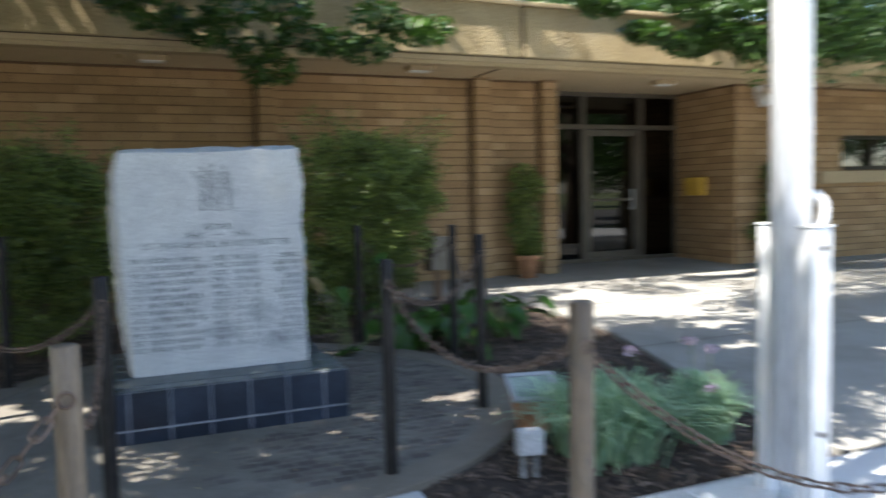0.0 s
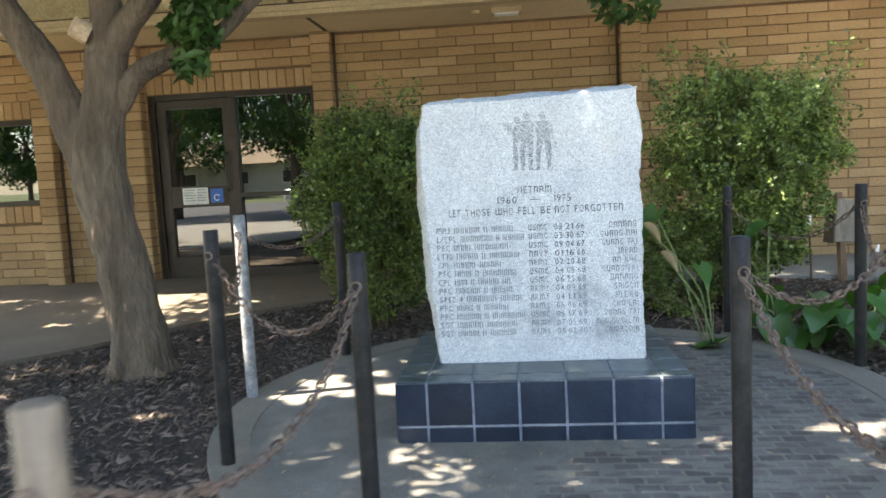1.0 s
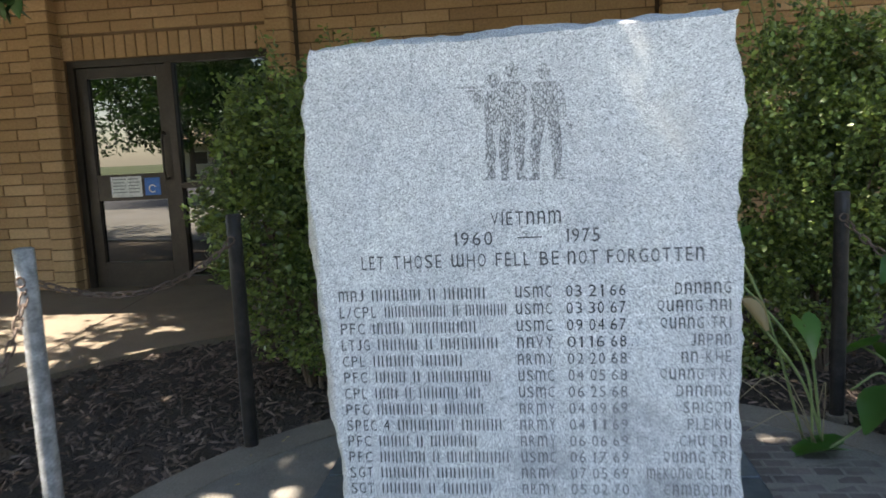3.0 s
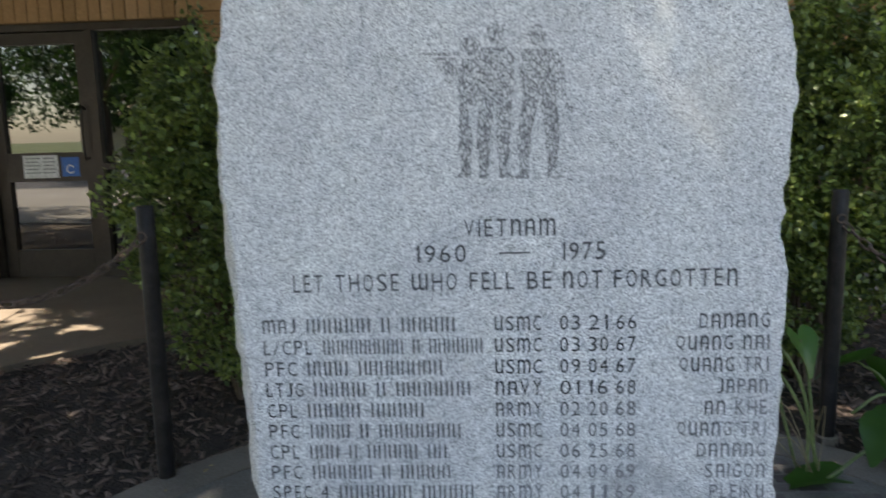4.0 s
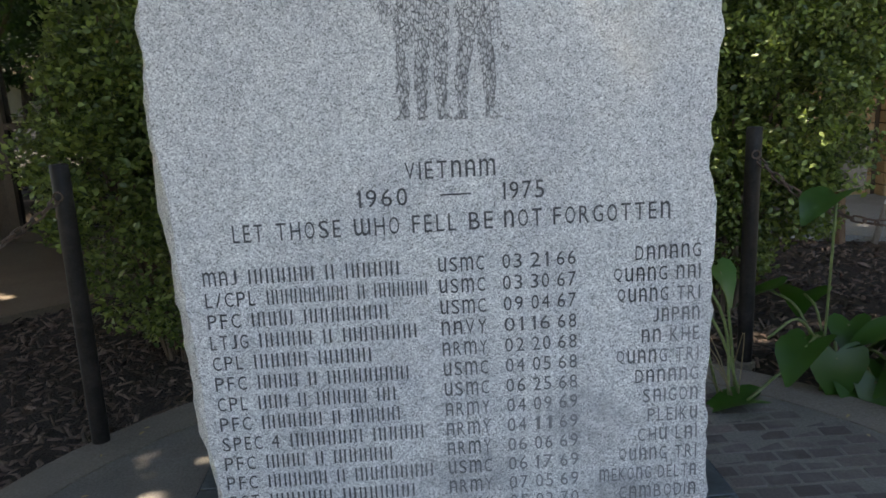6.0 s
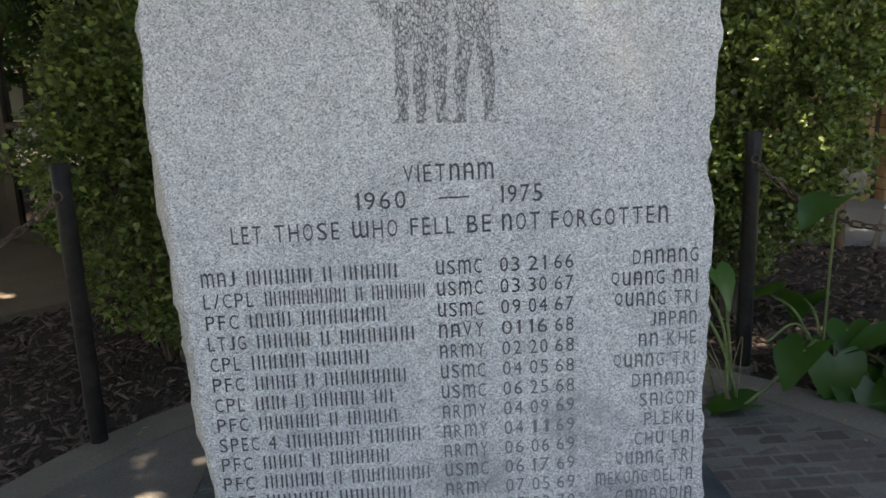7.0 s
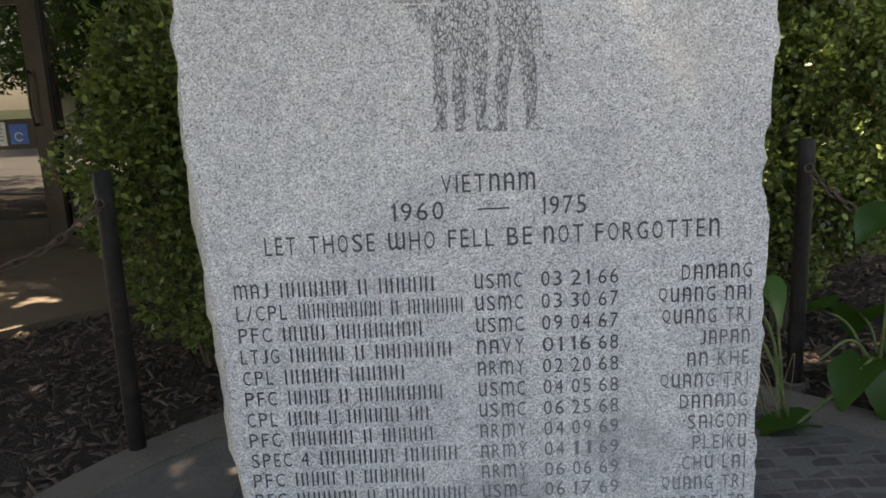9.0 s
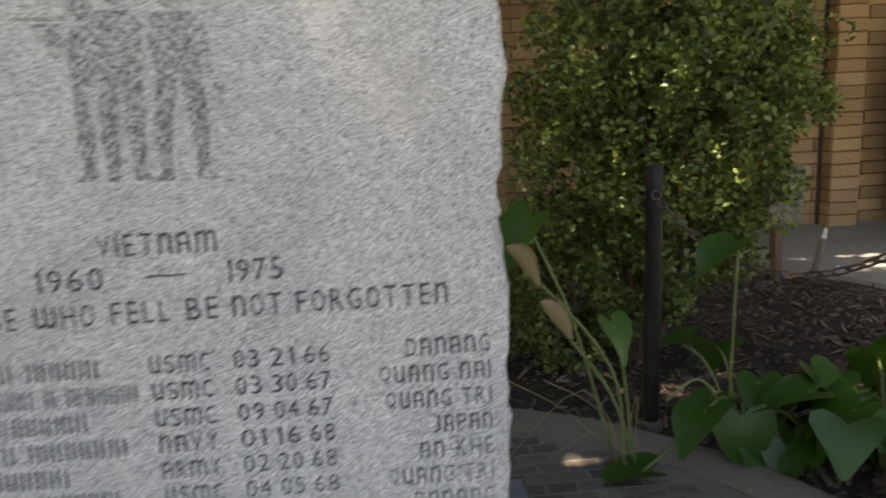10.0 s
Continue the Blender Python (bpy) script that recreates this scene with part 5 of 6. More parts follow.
# ---- trees ----
def shade_tree():
    rng = np.random.default_rng(5)
    base = Vector((-2.57, 1.10, soil_z(-2.57, 1.1)))
    ob = tagged(empty("tree", Matrix.Translation(base)), "broad shade tree with furrowed bark and a forked trunk", "tree")

    def limb(name, pts, radii, sides=14, wob=0.10, parent=ob):
        p = smooth_path(pts, 8)
        r = np.interp(np.linspace(0, 1, len(p)), np.linspace(0, 1, len(radii)), radii)
        return part(name, tube_bm([q - base for q in p], list(r), sides, wobble=wob), BARK, parent, "", True)

    trunk = limb("trunk", [(-2.53, 1.1, -0.12), (-2.54, 1.1, 0.06), (-2.575, 1.1, 0.30), (-2.61, 1.1, 0.6), (-2.675, 1.1, 0.95), (-2.725, 1.1, 1.25), (-2.72, 1.1, 1.5), (-2.65, 1.1, 1.75), (-2.60, 1.1, 2.06), (-2.58, 1.1, 2.35), (-2.6, 1.05, 3.1), (-2.8, 0.9, 4.3)], [0.225, 0.19, 0.168, 0.160, 0.163, 0.175, 0.165, 0.140, 0.125, 0.10, 0.07, 0.03], 26, 0.12)
    for k in range(5):
        a = radians(20 + 75 * k)
        limb("root", [(-2.57 + 0.10 * math.cos(a), 1.1 + 0.10 * math.sin(a), 0.12), (-2.57 + 0.20 * math.cos(a), 1.1 + 0.20 * math.sin(a), 0.02), (-2.57 + 0.36 * math.cos(a + 0.2), 1.1 + 0.36 * math.sin(a + 0.2), -0.07)], [0.08, 0.05, 0.02], 10, 0.1, trunk)
    limb("limb", [(-2.76, 1.1, 1.22), (-2.86, 1.1, 1.55), (-2.96, 1.1, 1.86), (-3.07, 1.1, 2.07), (-3.25, 1.1, 2.36), (-3.55, 0.95, 3.0), (-4.4, 0.4, 4.2), (-5.4, -0.3, 5.0)], [0.11, 0.125, 0.118, 0.11, 0.095, 0.07, 0.05, 0.02])
    limb("limb", [(-2.60, 1.08, 2.02), (-2.45, 1.06, 2.20), (-2.25, 1.02, 2.38), (-1.75, 0.8, 2.95), (-1.0, 0.2, 3.9), (-0.3, -0.6, 4.6)], [0.10, 0.085, 0.075, 0.06, 0.04, 0.02])
    limb("limb", [(-2.58, 1.1, 1.72), (-2.44, 1.12, 1.90), (-2.22, 1.15, 2.01), (-1.95, 1.22, 2.12), (-1.3, 1.6, 2.75), (-0.2, 2.3, 3.15), (1.2, 2.7, 3.25), (2.4, 2.8, 3.05)], [0.085, 0.072, 0.062, 0.05, 0.04, 0.03, 0.02, 0.008])
    limb("limb", [(-2.75, 0.95, 2.6), (-3.0, -0.2, 3.6), (-3.2, -1.8, 4.5), (-3.3, -3.4, 5.0)], [0.07, 0.06, 0.04, 0.02])
    part("pruned_stub", tube_bm([(-2.66 - base.x, 0.99 - base.y, 2.16), (-2.72 - base.x, 0.93 - base.y, 2.20)], [0.075, 0.062], 14, wobble=0.1), HEARTWOOD, trunk, "pale pruned branch stub")

    clumps = []
    for k in range(4000):
        c = np.array([rng.uniform(-8.2, 4.6), rng.uniform(-5.2, 3.2), rng.uniform(3.4, 6.0)])
        if c[0] > -1.0 and c[1] < -2.2:
            continue
        if c[0] > 0.3 and c[1] > 0.7 and (rng.random() < 0.95 or c[2] < 3.8):
            continue
        if noise.noise(Vector((c[0] * 0.55, c[1] * 0.55, c[2] * 0.6 + 3))) < CROWN_CUT:
            continue
        clumps.append((c, rng.uniform(0.25, 0.5)))
        if len(clumps) >= CROWN_CLUMPS:
            break
    pts = [scatter_ball(rng, 170, c, (r * 1.2, r * 1.2, r * 0.7)) for c, r in clumps]
    # unseen leaf clumps added up the sun's rays to shade stone, pad and walkway
    for k in range(26):
        fx, fy, zz = rng.uniform(-0.5, 0.95), rng.uniform(0.0, 0.26), rng.uniform(3.9, 5.4)
        pts.append(scatter_ball(rng, 190, (fx + SUN_DIR.x / SUN_DIR.z * zz, fy + SUN_DIR.y / SUN_DIR.z * zz, zz), (0.36, 0.34, 0.2)))
    for k in range(9):
        fx, fy, zz = rng.uniform(-0.5, 0.7), rng.uniform(-1.15, -0.55), rng.uniform(3.9, 5.2)
        pts.append(scatter_ball(rng, 170, (fx + SUN_DIR.x / SUN_DIR.z * zz, fy + SUN_DIR.y / SUN_DIR.z * zz, zz), (0.32, 0.30, 0.2)))
    for k in range(34):
        fx, fy, zz = rng.uniform(3.7, 7.6), rng.uniform(-1.2, 2.0), rng.uniform(4.0, 5.4)
        pts.append(scatter_ball(rng, 170, (fx + SUN_DIR.x / SUN_DIR.z * zz, fy + SUN_DIR.y / SUN_DIR.z * zz, zz), (0.5, 0.42, 0.2)))
    # the low sprays in front of the eave and beside the trunk
    for x, z in ((-0.45, 3.0), (-0.1, 2.85), (0.3, 2.75), (0.75, 2.62), (0.85, 2.45), (1.2, 2.75), (1.5, 2.72), (1.8, 2.66), (2.2, 2.85), (2.5, 2.92), (0.5, 2.95), (1.0, 3.0), (1.9, 3.0)):
        pts.append(scatter_ball(rng, 150, (x, 2.75 + rng.uniform(-0.15, 0.15), z), (0.30, 0.24, 0.15)))
    for x, y, z in ((-2.0, 1.0, 2.26), (-1.93, 0.98, 2.08), (-2.03, 1.0, 1.93), (-1.84, 1.0, 2.27), (-2.06, 0.97, 2.14), (-1.95, 1.0, 2.36)):
        pts.append(scatter_ball(rng, 75, (x, y, z), (0.12, 0.11, 0.10)))
    pts = np.concatenate(pts)
    # gaps between the branches, where the sun comes through
    s = np.array(SUN_DIR)
    foot = pts[:, :2] - s[:2] * (pts[:, 2:] / s[2])
    keep = np.ones(len(pts), bool)
    for gx, gy, r in SUN_GAPS:
        dx, dy = foot[:, 0] - gx, foot[:, 1] - gy
        edge = r * (1 + 0.35 * np.sin(3 * np.arctan2(dy, dx) + 9 * gx) + 0.2 * np.sin(7 * np.arctan2(dy, dx) + 5 * gy))
        keep &= (np.hypot(dx * 0.8, dy * 1.25) > edge) | (pts[:, 2] < 3.2)
    pts = pts[keep] - np.array(base)
    put("crown", leaves_mesh("crown", pts, 0.058, 0.42, LEAF, rng=rng), ob, None, "mid-green narrow leaves")
    return ob


SUN_GAPS = ((-1.15, 0.52, 0.26), (-0.95, 0.80, 0.10), (1.35, -0.25, 0.13), (0.1, -0.78, 0.045), (0.5, -0.58, 0.035), (-0.45, -0.72, 0.05), (0.72, -0.95, 0.035), (0.95, 1.32, 0.07), (1.06, 0.212, 0.045), (1.17, 0.225, 0.045), (3.1, 3.2, 0.16), (3.6, 3.5, 0.12), (2.6, 3.3, 0.10),
            (-0.10, 0.29, 0.11), (0.10, 0.37, 0.10), (-0.26, 0.24, 0.07), (-0.35, -0.1, 0.06), (0.35, -0.12, 0.05), (-4.4, 2.0, 0.14), (-4.0, 2.5, 0.10), (-4.7, 2.6, 0.08), (-3.2, 3.6, 0.12), (-2.6, 3.3, 0.11), (-3.4, 2.85, 0.11), (-2.9, 2.95, 0.10), (-3.0, 2.5, 0.10), (-2.45, 2.75, 0.09), (-3.6, 3.2, 0.08), (-3.3, 0.6, 0.12), (-2.1, 0.2, 0.10), (-2.3, -0.5, 0.08), (5.0, -0.6, 0.2), (5.9, 0.4, 0.16), (4.4, 0.9, 0.2), (4.0, 0.1, 0.12))
CROWN_CUT, CROWN_CLUMPS = -0.20, 1300
shade_tree()


def leafy_tree(x, y, h, r, k, size, seed, label, low=0.35, sprays=()):
    rng = np.random.default_rng(seed)
    ob = tagged(empty("tree", Matrix.Translation((x, y, -0.25))), label, "tree")
    trunk = part("trunk", tube_bm([(0, 0, -0.1), (0.05, 0, h * 0.2), (0.0, 0.1, h * 0.5), (0.2, 0.1, h * 0.85)], [0.26, 0.19, 0.14, 0.03], 12, wobble=0.15), BARK, ob, "", True)
    for j in range(6):
        a = j * 1.05 + seed
        part("limb", tube_bm([(0, 0.05, h * (0.3 + 0.06 * j)), (r * 0.4 * math.cos(a), r * 0.4 * math.sin(a), h * (0.5 + 0.05 * j)), (r * 0.8 * math.cos(a), r * 0.8 * math.sin(a), h * (0.6 + 0.05 * j))], [0.10, 0.06, 0.02], 8), BARK, trunk, "", True)
    cl = scatter_ball(rng, 70, (0, 0, h * (1 + low) / 2), (r, r, h * (1 - low) / 2))
    pts = np.concatenate([scatter_ball(rng, k // 70, c, (r * 0.27, r * 0.27, r * 0.18)) for c in cl])
    for sx, sy, sz, w in sprays:
        pts = np.concatenate([pts, scatter_ball(rng, int(900 * w), (sx - x, sy - y, sz + 0.25), (w, w * 0.5, w * 0.4))])
    put("crown", leaves_mesh("crown", pts, size, 0.45, LEAF, rng=rng), ob)
    return ob


leafy_tree(9.2, 0.6, 6.4, 4.3, 24000, 0.062, 3, "leafy shade tree with low branches over the walkway", 0.44,
           ((5.2, 2.9, 3.05, 0.35), (5.8, 2.9, 2.95, 0.4), (6.3, 2.8, 3.1, 0.5), (6.9, 2.9, 3.0, 0.5), (7.6, 2.8, 3.15, 0.6), (8.4, 2.9, 3.1, 0.6), (9.2, 2.8, 3.1, 0.6), (4.6, 2.9, 3.35, 0.4), (6.0, 2.9, 3.5, 0.7), (7.4, 2.9, 3.6, 0.8), (8.8, 2.9, 3.6, 0.8)))
leafy_tree(2.0, 16.5, 9.5, 6.0, 18000, 0.17, 14, "tall dense tree standing behind the building", 0.1)
leafy_tree(12.0, 17.0, 9.0, 6.5, 18000, 0.17, 15, "tall dense tree standing behind the building", 0.1)
leafy_tree(-7.5, 17.0, 9.0, 6.0, 18000, 0.17, 16, "tall dense tree standing behind the building", 0.1)
far = leafy_tree(-14, -44, 9, 4.5, 9000, 0.2, 8, "large green street tree across the road", 0.25)
for k, (x, y, s) in enumerate(((-27, -47, 1.1), (-38, -44, 0.9), (-3, -46, 1.0), (9, -45, 1.15), (22, -47, 0.95), (36, -45, 1.1), (-52, -46, 1.2))):
    copy_thing(far, pose(x, y, -0.25, 0, 0, 70 * k) @ Matrix.Diagonal((s, s, s, 1)))


def house(x, y):
    ob = tagged(empty("house", Matrix.Translation((x, y, -0.25))), "cream stucco house with a tan gable roof across the road", "house")
    part("wall", box_bm(-7, 7, -4, 4, 0, 2.9), HOUSE_WALL, ob)
    bm = bmesh.new()
    v = [bm.verts.new(p) for p in ((-7.6, -4.7, 2.8), (7.6, -4.7, 2.8), (7.6, 4.7, 2.8), (-7.6, 4.7, 2.8), (-5, 0, 5.0), (5, 0, 5.0))]
    for f in ((0, 1, 5, 4), (2, 3, 4, 5), (1, 2, 5), (3, 0, 4), (3, 2, 1, 0)):
        bm.faces.new([v[i] for i in f])
    part("roof", bm, ROOFING, ob, "tan shingle roof")
    for wx in (-4.5, 0.2, 4.5):
        w = part("window", box_bm(wx - 0.7, wx + 0.7, 4.0, 4.05, 1.0, 2.2), WHITE, ob)
        part("pane", box_bm(wx - 0.6, wx + 0.6, 4.052, 4.06, 1.1, 2.1), BRONZE, w)


# unseen trees added so that the entrance glass reflects something dark
leafy_tree(25, -17, 10, 5.5, 16000, 0.15, 21, "added unseen tree that darkens the entrance glass reflections", 0.12)
leafy_tree(36, -27, 11, 6, 16000, 0.16, 22, "added unseen tree that darkens the entrance glass reflections", 0.12)
leafy_tree(18, -9.5, 9, 4.5, 14000, 0.12, 23, "added unseen tree that darkens the entrance glass reflections", 0.15)
# unseen tree added to hold sky light off the left wall and walkway
leafy_tree(-12.5, -0.5, 8.0, 3.6, 15000, 0.10, 41, "added unseen tree that blocks sky light from the left", 0.15)
# two more out-of-view trees, added to darken the upper reflection in door_1
leafy_tree(-8.5, -15.5, 9.0, 4.0, 15000, 0.11, 31, "added unseen tree that darkens the storefront door reflection", 0.2)
leafy_tree(-14.0, -17.0, 9.5, 4.4, 15000, 0.11, 32, "added unseen tree that darkens the storefront door reflection", 0.2)
# added out of view: darkens window_2's reflection and shades the far walkway
leafy_tree(19.5, -2.5, 8.0, 4.2, 15000, 0.10, 33, "added unseen tree that darkens the high window reflection", 0.1)
house(-24, -56)
house(4, -55)


def parked_car(x, y):
    ob = tagged(empty("parked_car", Matrix.Translation((x, y, -0.27))), "white car parked across the road", "car")
    bm = box_bm(-2.2, 2.2, -0.85, 0.85, 0.35, 0.95, 0.14)
    part("body", bm, CAR_WHITE, ob, "", True)
    c = bmesh.new()
    lo = [c.verts.new(p) for p in ((-1.9, -0.8, 0.93), (1.2, -0.8, 0.93), (1.2, 0.8, 0.93), (-1.9, 0.8, 0.93))]
    hi = [c.verts.new(p) for p in ((-1.6, -0.65, 1.5), (0.4, -0.65, 1.5), (0.4, 0.65, 1.5), (-1.6, 0.65, 1.5))]
    for k in range(4):
        c.faces.new((lo[k], lo[(k + 1) % 4], hi[(k + 1) % 4], hi[k]))
    part("cabin", c, BRONZE, ob, "dark glazed cabin")
    part("roof", box_bm(-1.65, 0.45, -0.67, 0.67, 1.49, 1.54, 0.02), CAR_WHITE, ob)
    for wx in (-1.4, 1.4):
        for wy in (-0.8, 0.8):
            w = part("wheel", tube_bm([(wx, wy - 0.1, 0.33), (wx, wy + 0.1, 0.33)], [0.33, 0.33], 20), RUBBER, ob, "black tyre")
            part("rim", tube_bm([(wx, wy - 0.11, 0.33), (wx, wy + 0.11, 0.33)], [0.2, 0.2], 14), STEEL, w)


parked_car(-9.0, -23.5)
parked_car(16.0, -25.0)


# ---- shrubs ----
def shrub(x, y, balls, shoots, seed, label):
    rng = np.random.default_rng(seed)
    z = soil_z(x, y)
    ob = tagged(empty("shrub", Matrix.Translation((x, y, z))), label, "shrub", "shrubs behind the memorial")
    for k in range(14):
        a = rng.uniform(0, 6.28)
        d = rng.uniform(0.1, 0.45)
        stem = tube_bm([(0.05 * math.cos(a), 0.05 * math.sin(a), -0.05), (d * 0.5 * math.cos(a), d * 0.5 * math.sin(a), 0.6), (d * math.cos(a + 0.3), d * math.sin(a + 0.3), rng.uniform(1.0, 1.6))], [0.014, 0.010, 0.004], 6)
        part("stem", stem, BARK, ob, "thin woody stem")
    pts = []
    for bx, by, bz, r, k in balls:
        sub = scatter_ball(rng, 84, (bx, by, bz), (r, r * 0.85, r))
        pts += [scatter_ball(rng, int(k * 1.2) // 84, c, np.array((0.105, 0.10, 0.095)) * rng.uniform(0.7, 1.25)) for c in sub]
    for k in range(shoots):
        bx, by, bz, r, _ = balls[k % len(balls)]
        a = rng.uniform(0, 6.28)
        p = np.array((bx + r * 0.6 * math.cos(a), by + r * 0.5 * math.sin(a), bz + r * 0.5))
        q = p + np.array((0.25 * math.cos(a), 0.2 * math.sin(a), rng.uniform(0.2, 0.5)))
        part("shoot", tube_bm([p, (p + q) / 2 + np.array((0, 0, 0.04)), q], [0.004, 0.003, 0.0015], 5), STALK, ob, "green shoot")
        t = rng.uniform(0, 1, (60, 1))
        pts.append(p + (q - p) * t + rng.normal(size=(60, 3)) * 0.026)
    put("foliage", leaves_mesh("foliage", np.concatenate(pts), 0.0165, 0.62, BUSH_LEAF, rng=rng), ob, None, "small glossy green leaves")


shrub(-1.18, 2.15, ((0.05, 0.0, 0.45, 0.42, 5979), (-0.15, 0, 0.95, 0.48, 8280), (0.15, -0.05, 1.15, 0.50, 8280), (-0.1, 0.0, 1.33, 0.35, 5290), (0.3, 0.0, 0.75, 0.40, 5979), (0.22, 0, 1.38, 0.29, 3449)), 18, 4, "dense green shrub with small leaves behind the memorial")
shrub(1.52, 2.35, ((-0.35, 0.0, 0.40, 0.42, 5979), (-0.1, 0, 0.85, 0.52, 8740), (0.25, -0.05, 1.1, 0.52, 8740), (-0.2, 0.0, 1.35, 0.42, 5979), (0.25, 0.05, 1.45, 0.42, 5979), (0.5, 0, 1.3, 0.36, 4140), (0.15, 0, 0.6, 0.4, 5520)), 44, 6, "dense green shrub with long thin shoots behind the memorial")


# ---- broad-leaved lilies ----
def heart_leaf(size):
    """A broad arrow-shaped leaf, folded along its midrib and drooping at the tip."""
    outline = ((-0.28, 0.16), (-0.33, 0.34), (-0.20, 0.50), (0.05, 0.50), (0.35, 0.38), (0.65, 0.20), (0.90, 0.06))
    n = len(outline)
    mid = [(-0.12, 0.0), (-0.10, 0), (-0.06, 0), (0.08, 0), (0.36, 0), (0.66, 0), (0.92, 0)]
    verts, faces = [], []
    for s in (-1, 0, 1):
        for k in range(n):
            x, w = outline[k] if s else mid[k]
            w = abs(w) * (1 if s else 0)
            droop = -0.22 * max(0, x) ** 2
            verts.append((x * size, s * w * size, (droop + 0.24 * w + 0.03 * math.sin(6 * x + s) * bool(s)) * size))
    for a, b in ((0, n), (n, 2 * n)):
        for k in range(n - 1):
            faces.append((a + k, a + k + 1, b + k + 1, b + k))
    me = mesh_of("leaf", verts, faces, BIG_LEAF)
    for p in me.polygons:
        p.use_smooth = True
    return me


LEAF_A, LEAF_B = heart_leaf(0.205), heart_leaf(0.15)


def lily(x, y, leaves, seed, extra, label):
    rng = np.random.default_rng(seed)
    z0 = soil_z(x, y)
    ob = tagged(empty("lily_plant", Matrix.Translation((x, y, z0))), label, "lily plant", "lilies beside the memorial")
    items = [(Vector(p), h, t) for p, h, t in leaves]
    for k in range(extra):
        a, d = rng.uniform(0, 6.28), rng.uniform(0.12, 0.42)
        items.append((Vector((d * math.cos(a), d * math.sin(a), rng.uniform(0.08, 0.34))), math.degrees(a) + rng.uniform(-30, 30), rng.uniform(10, 55)))
    for k, (p, h, t) in enumerate(items):
        put("leaf", LEAF_A if k % 3 else LEAF_B, ob, Matrix.Translation(p) @ pose(0, 0, 0, 0, 0, h) @ pose(0, 0, 0, rng.uniform(-14, 14), t, 0))
        root = Vector((rng.uniform(-0.05, 0.05), rng.uniform(-0.05, 0.05), 0.0))
        part("stalk", tube_bm(smooth_path([root, (root + p) / 2 + Vector((0, 0, 0.10)), p], 4), [0.006] * 9, 6), STALK, ob, "", True)
    return ob


lily(1.57, 1.42, (((0.02, -0.07, 0.24), -115, 52), ((0.20, -0.12, 0.28), -60, 40), ((-0.10, -0.20, 0.16), -95, 76), ((0.12, -0.24, 0.12), -75, 70), ((-0.46, -0.26, 0.05), 172, 6), ((0.30, -0.22, 0.16), -40, 62), ((0.02, -0.26, 0.08), -120, 66)), 2, 5, "broad-leaved green lily spilling over the pad rim")
lily(1.95, 1.15, (((0.0, -0.25, 0.36), -80, 40), ((0.2, -0.2, 0.28), -30, 40)), 3, 22, "broad-leaved green lily in the mulch bed")
lily(2.45, 1.35, (), 9, 16, "broad-leaved green lily in the mulch bed")
lily(1.08, 1.32, (((-0.02, 0.0, 0.50), -60, 55), ((-0.30, 0.0, 0.86), 200, 50)), 12, 0, "lily with broken stalks and two green leaves")


def withered_lily():
    ob = tagged(empty("withered_lily", Matrix.Translation((1.0, 1.22, soil_z(1, 1.22)))), "withered lily with drooping tan flowers and bent stalks", "lily plant")
    for k, (tx, tz) in enumerate(((-0.20, 0.62), (-0.30, 0.80))):
        part("stalk", tube_bm(smooth_path([(0.12 - 0.05 * k, 0, 0), (0.02, 0.0, tz * 0.5), (tx, 0, tz)], 6), [0.006] * 13, 7), STALK, ob, "", True)
        bm = bmesh.new()
        rows = []
        for i in range(7):
            t = i / 6
            c = Vector((tx + 0.09 * t, -0.02, tz + 0.02 - 0.13 * t * t))
            w = 0.032 * math.sin(math.pi * (0.12 + 0.8 * t))
            rows.append([bm.verts.new(c + Vector((w * math.cos(a), w * 0.8 * math.sin(a), 0.4 * w * math.cos(a)))) for a in np.linspace(0.4, 5.2, 8)])
        for a, b in zip(rows, rows[1:]):
            for j in range(7):
                bm.faces.new((a[j], a[j + 1], b[j + 1], b[j]))
        part("dry_flower", bm, DRY_LEAF, ob, "curled tan flower", True)
    rng = np.random.default_rng(3)
    for k in range(5):
        a = rng.uniform(-0.3, 0.2)
        blade = tube_bm(smooth_path([(0.10, 0.0, 0.0), (0.02 + a * 0.4, rng.uniform(-0.1, 0.05), rng.uniform(0.15, 0.4)), (-0.1 + a, rng.uniform(-0.15, 0.05), rng.uniform(0.05, 0.5))], 4), [0.002] * 9, 5)
        part("dry_blade", blade, DRY_STALK, ob, "straw-coloured dry blade")


withered_lily()
ob = tagged(empty("tall_stalk_plant", Matrix.Translation((1.43, 1.25, soil_z(1.43, 1.25)))), "single tall green stalk with a wide flat leaf", "lily plant")
part("stalk", tube_bm(smooth_path([(0, 0, 0), (0.01, 0, 0.35), (0.02, 0, 0.76)], 5), [0.0052] * 11, 8), STALK, ob, "", True)
put("leaf", LEAF_A, ob, pose(0.0, 0, 0.77, 6, 14, -150))
part("bent_stalk", tube_bm(smooth_path([(0, 0, 0.2), (-0.10, 0, 0.32), (-0.22, -0.02, 0.26)], 5), [0.005] * 11, 6), STALK, ob, "", True)


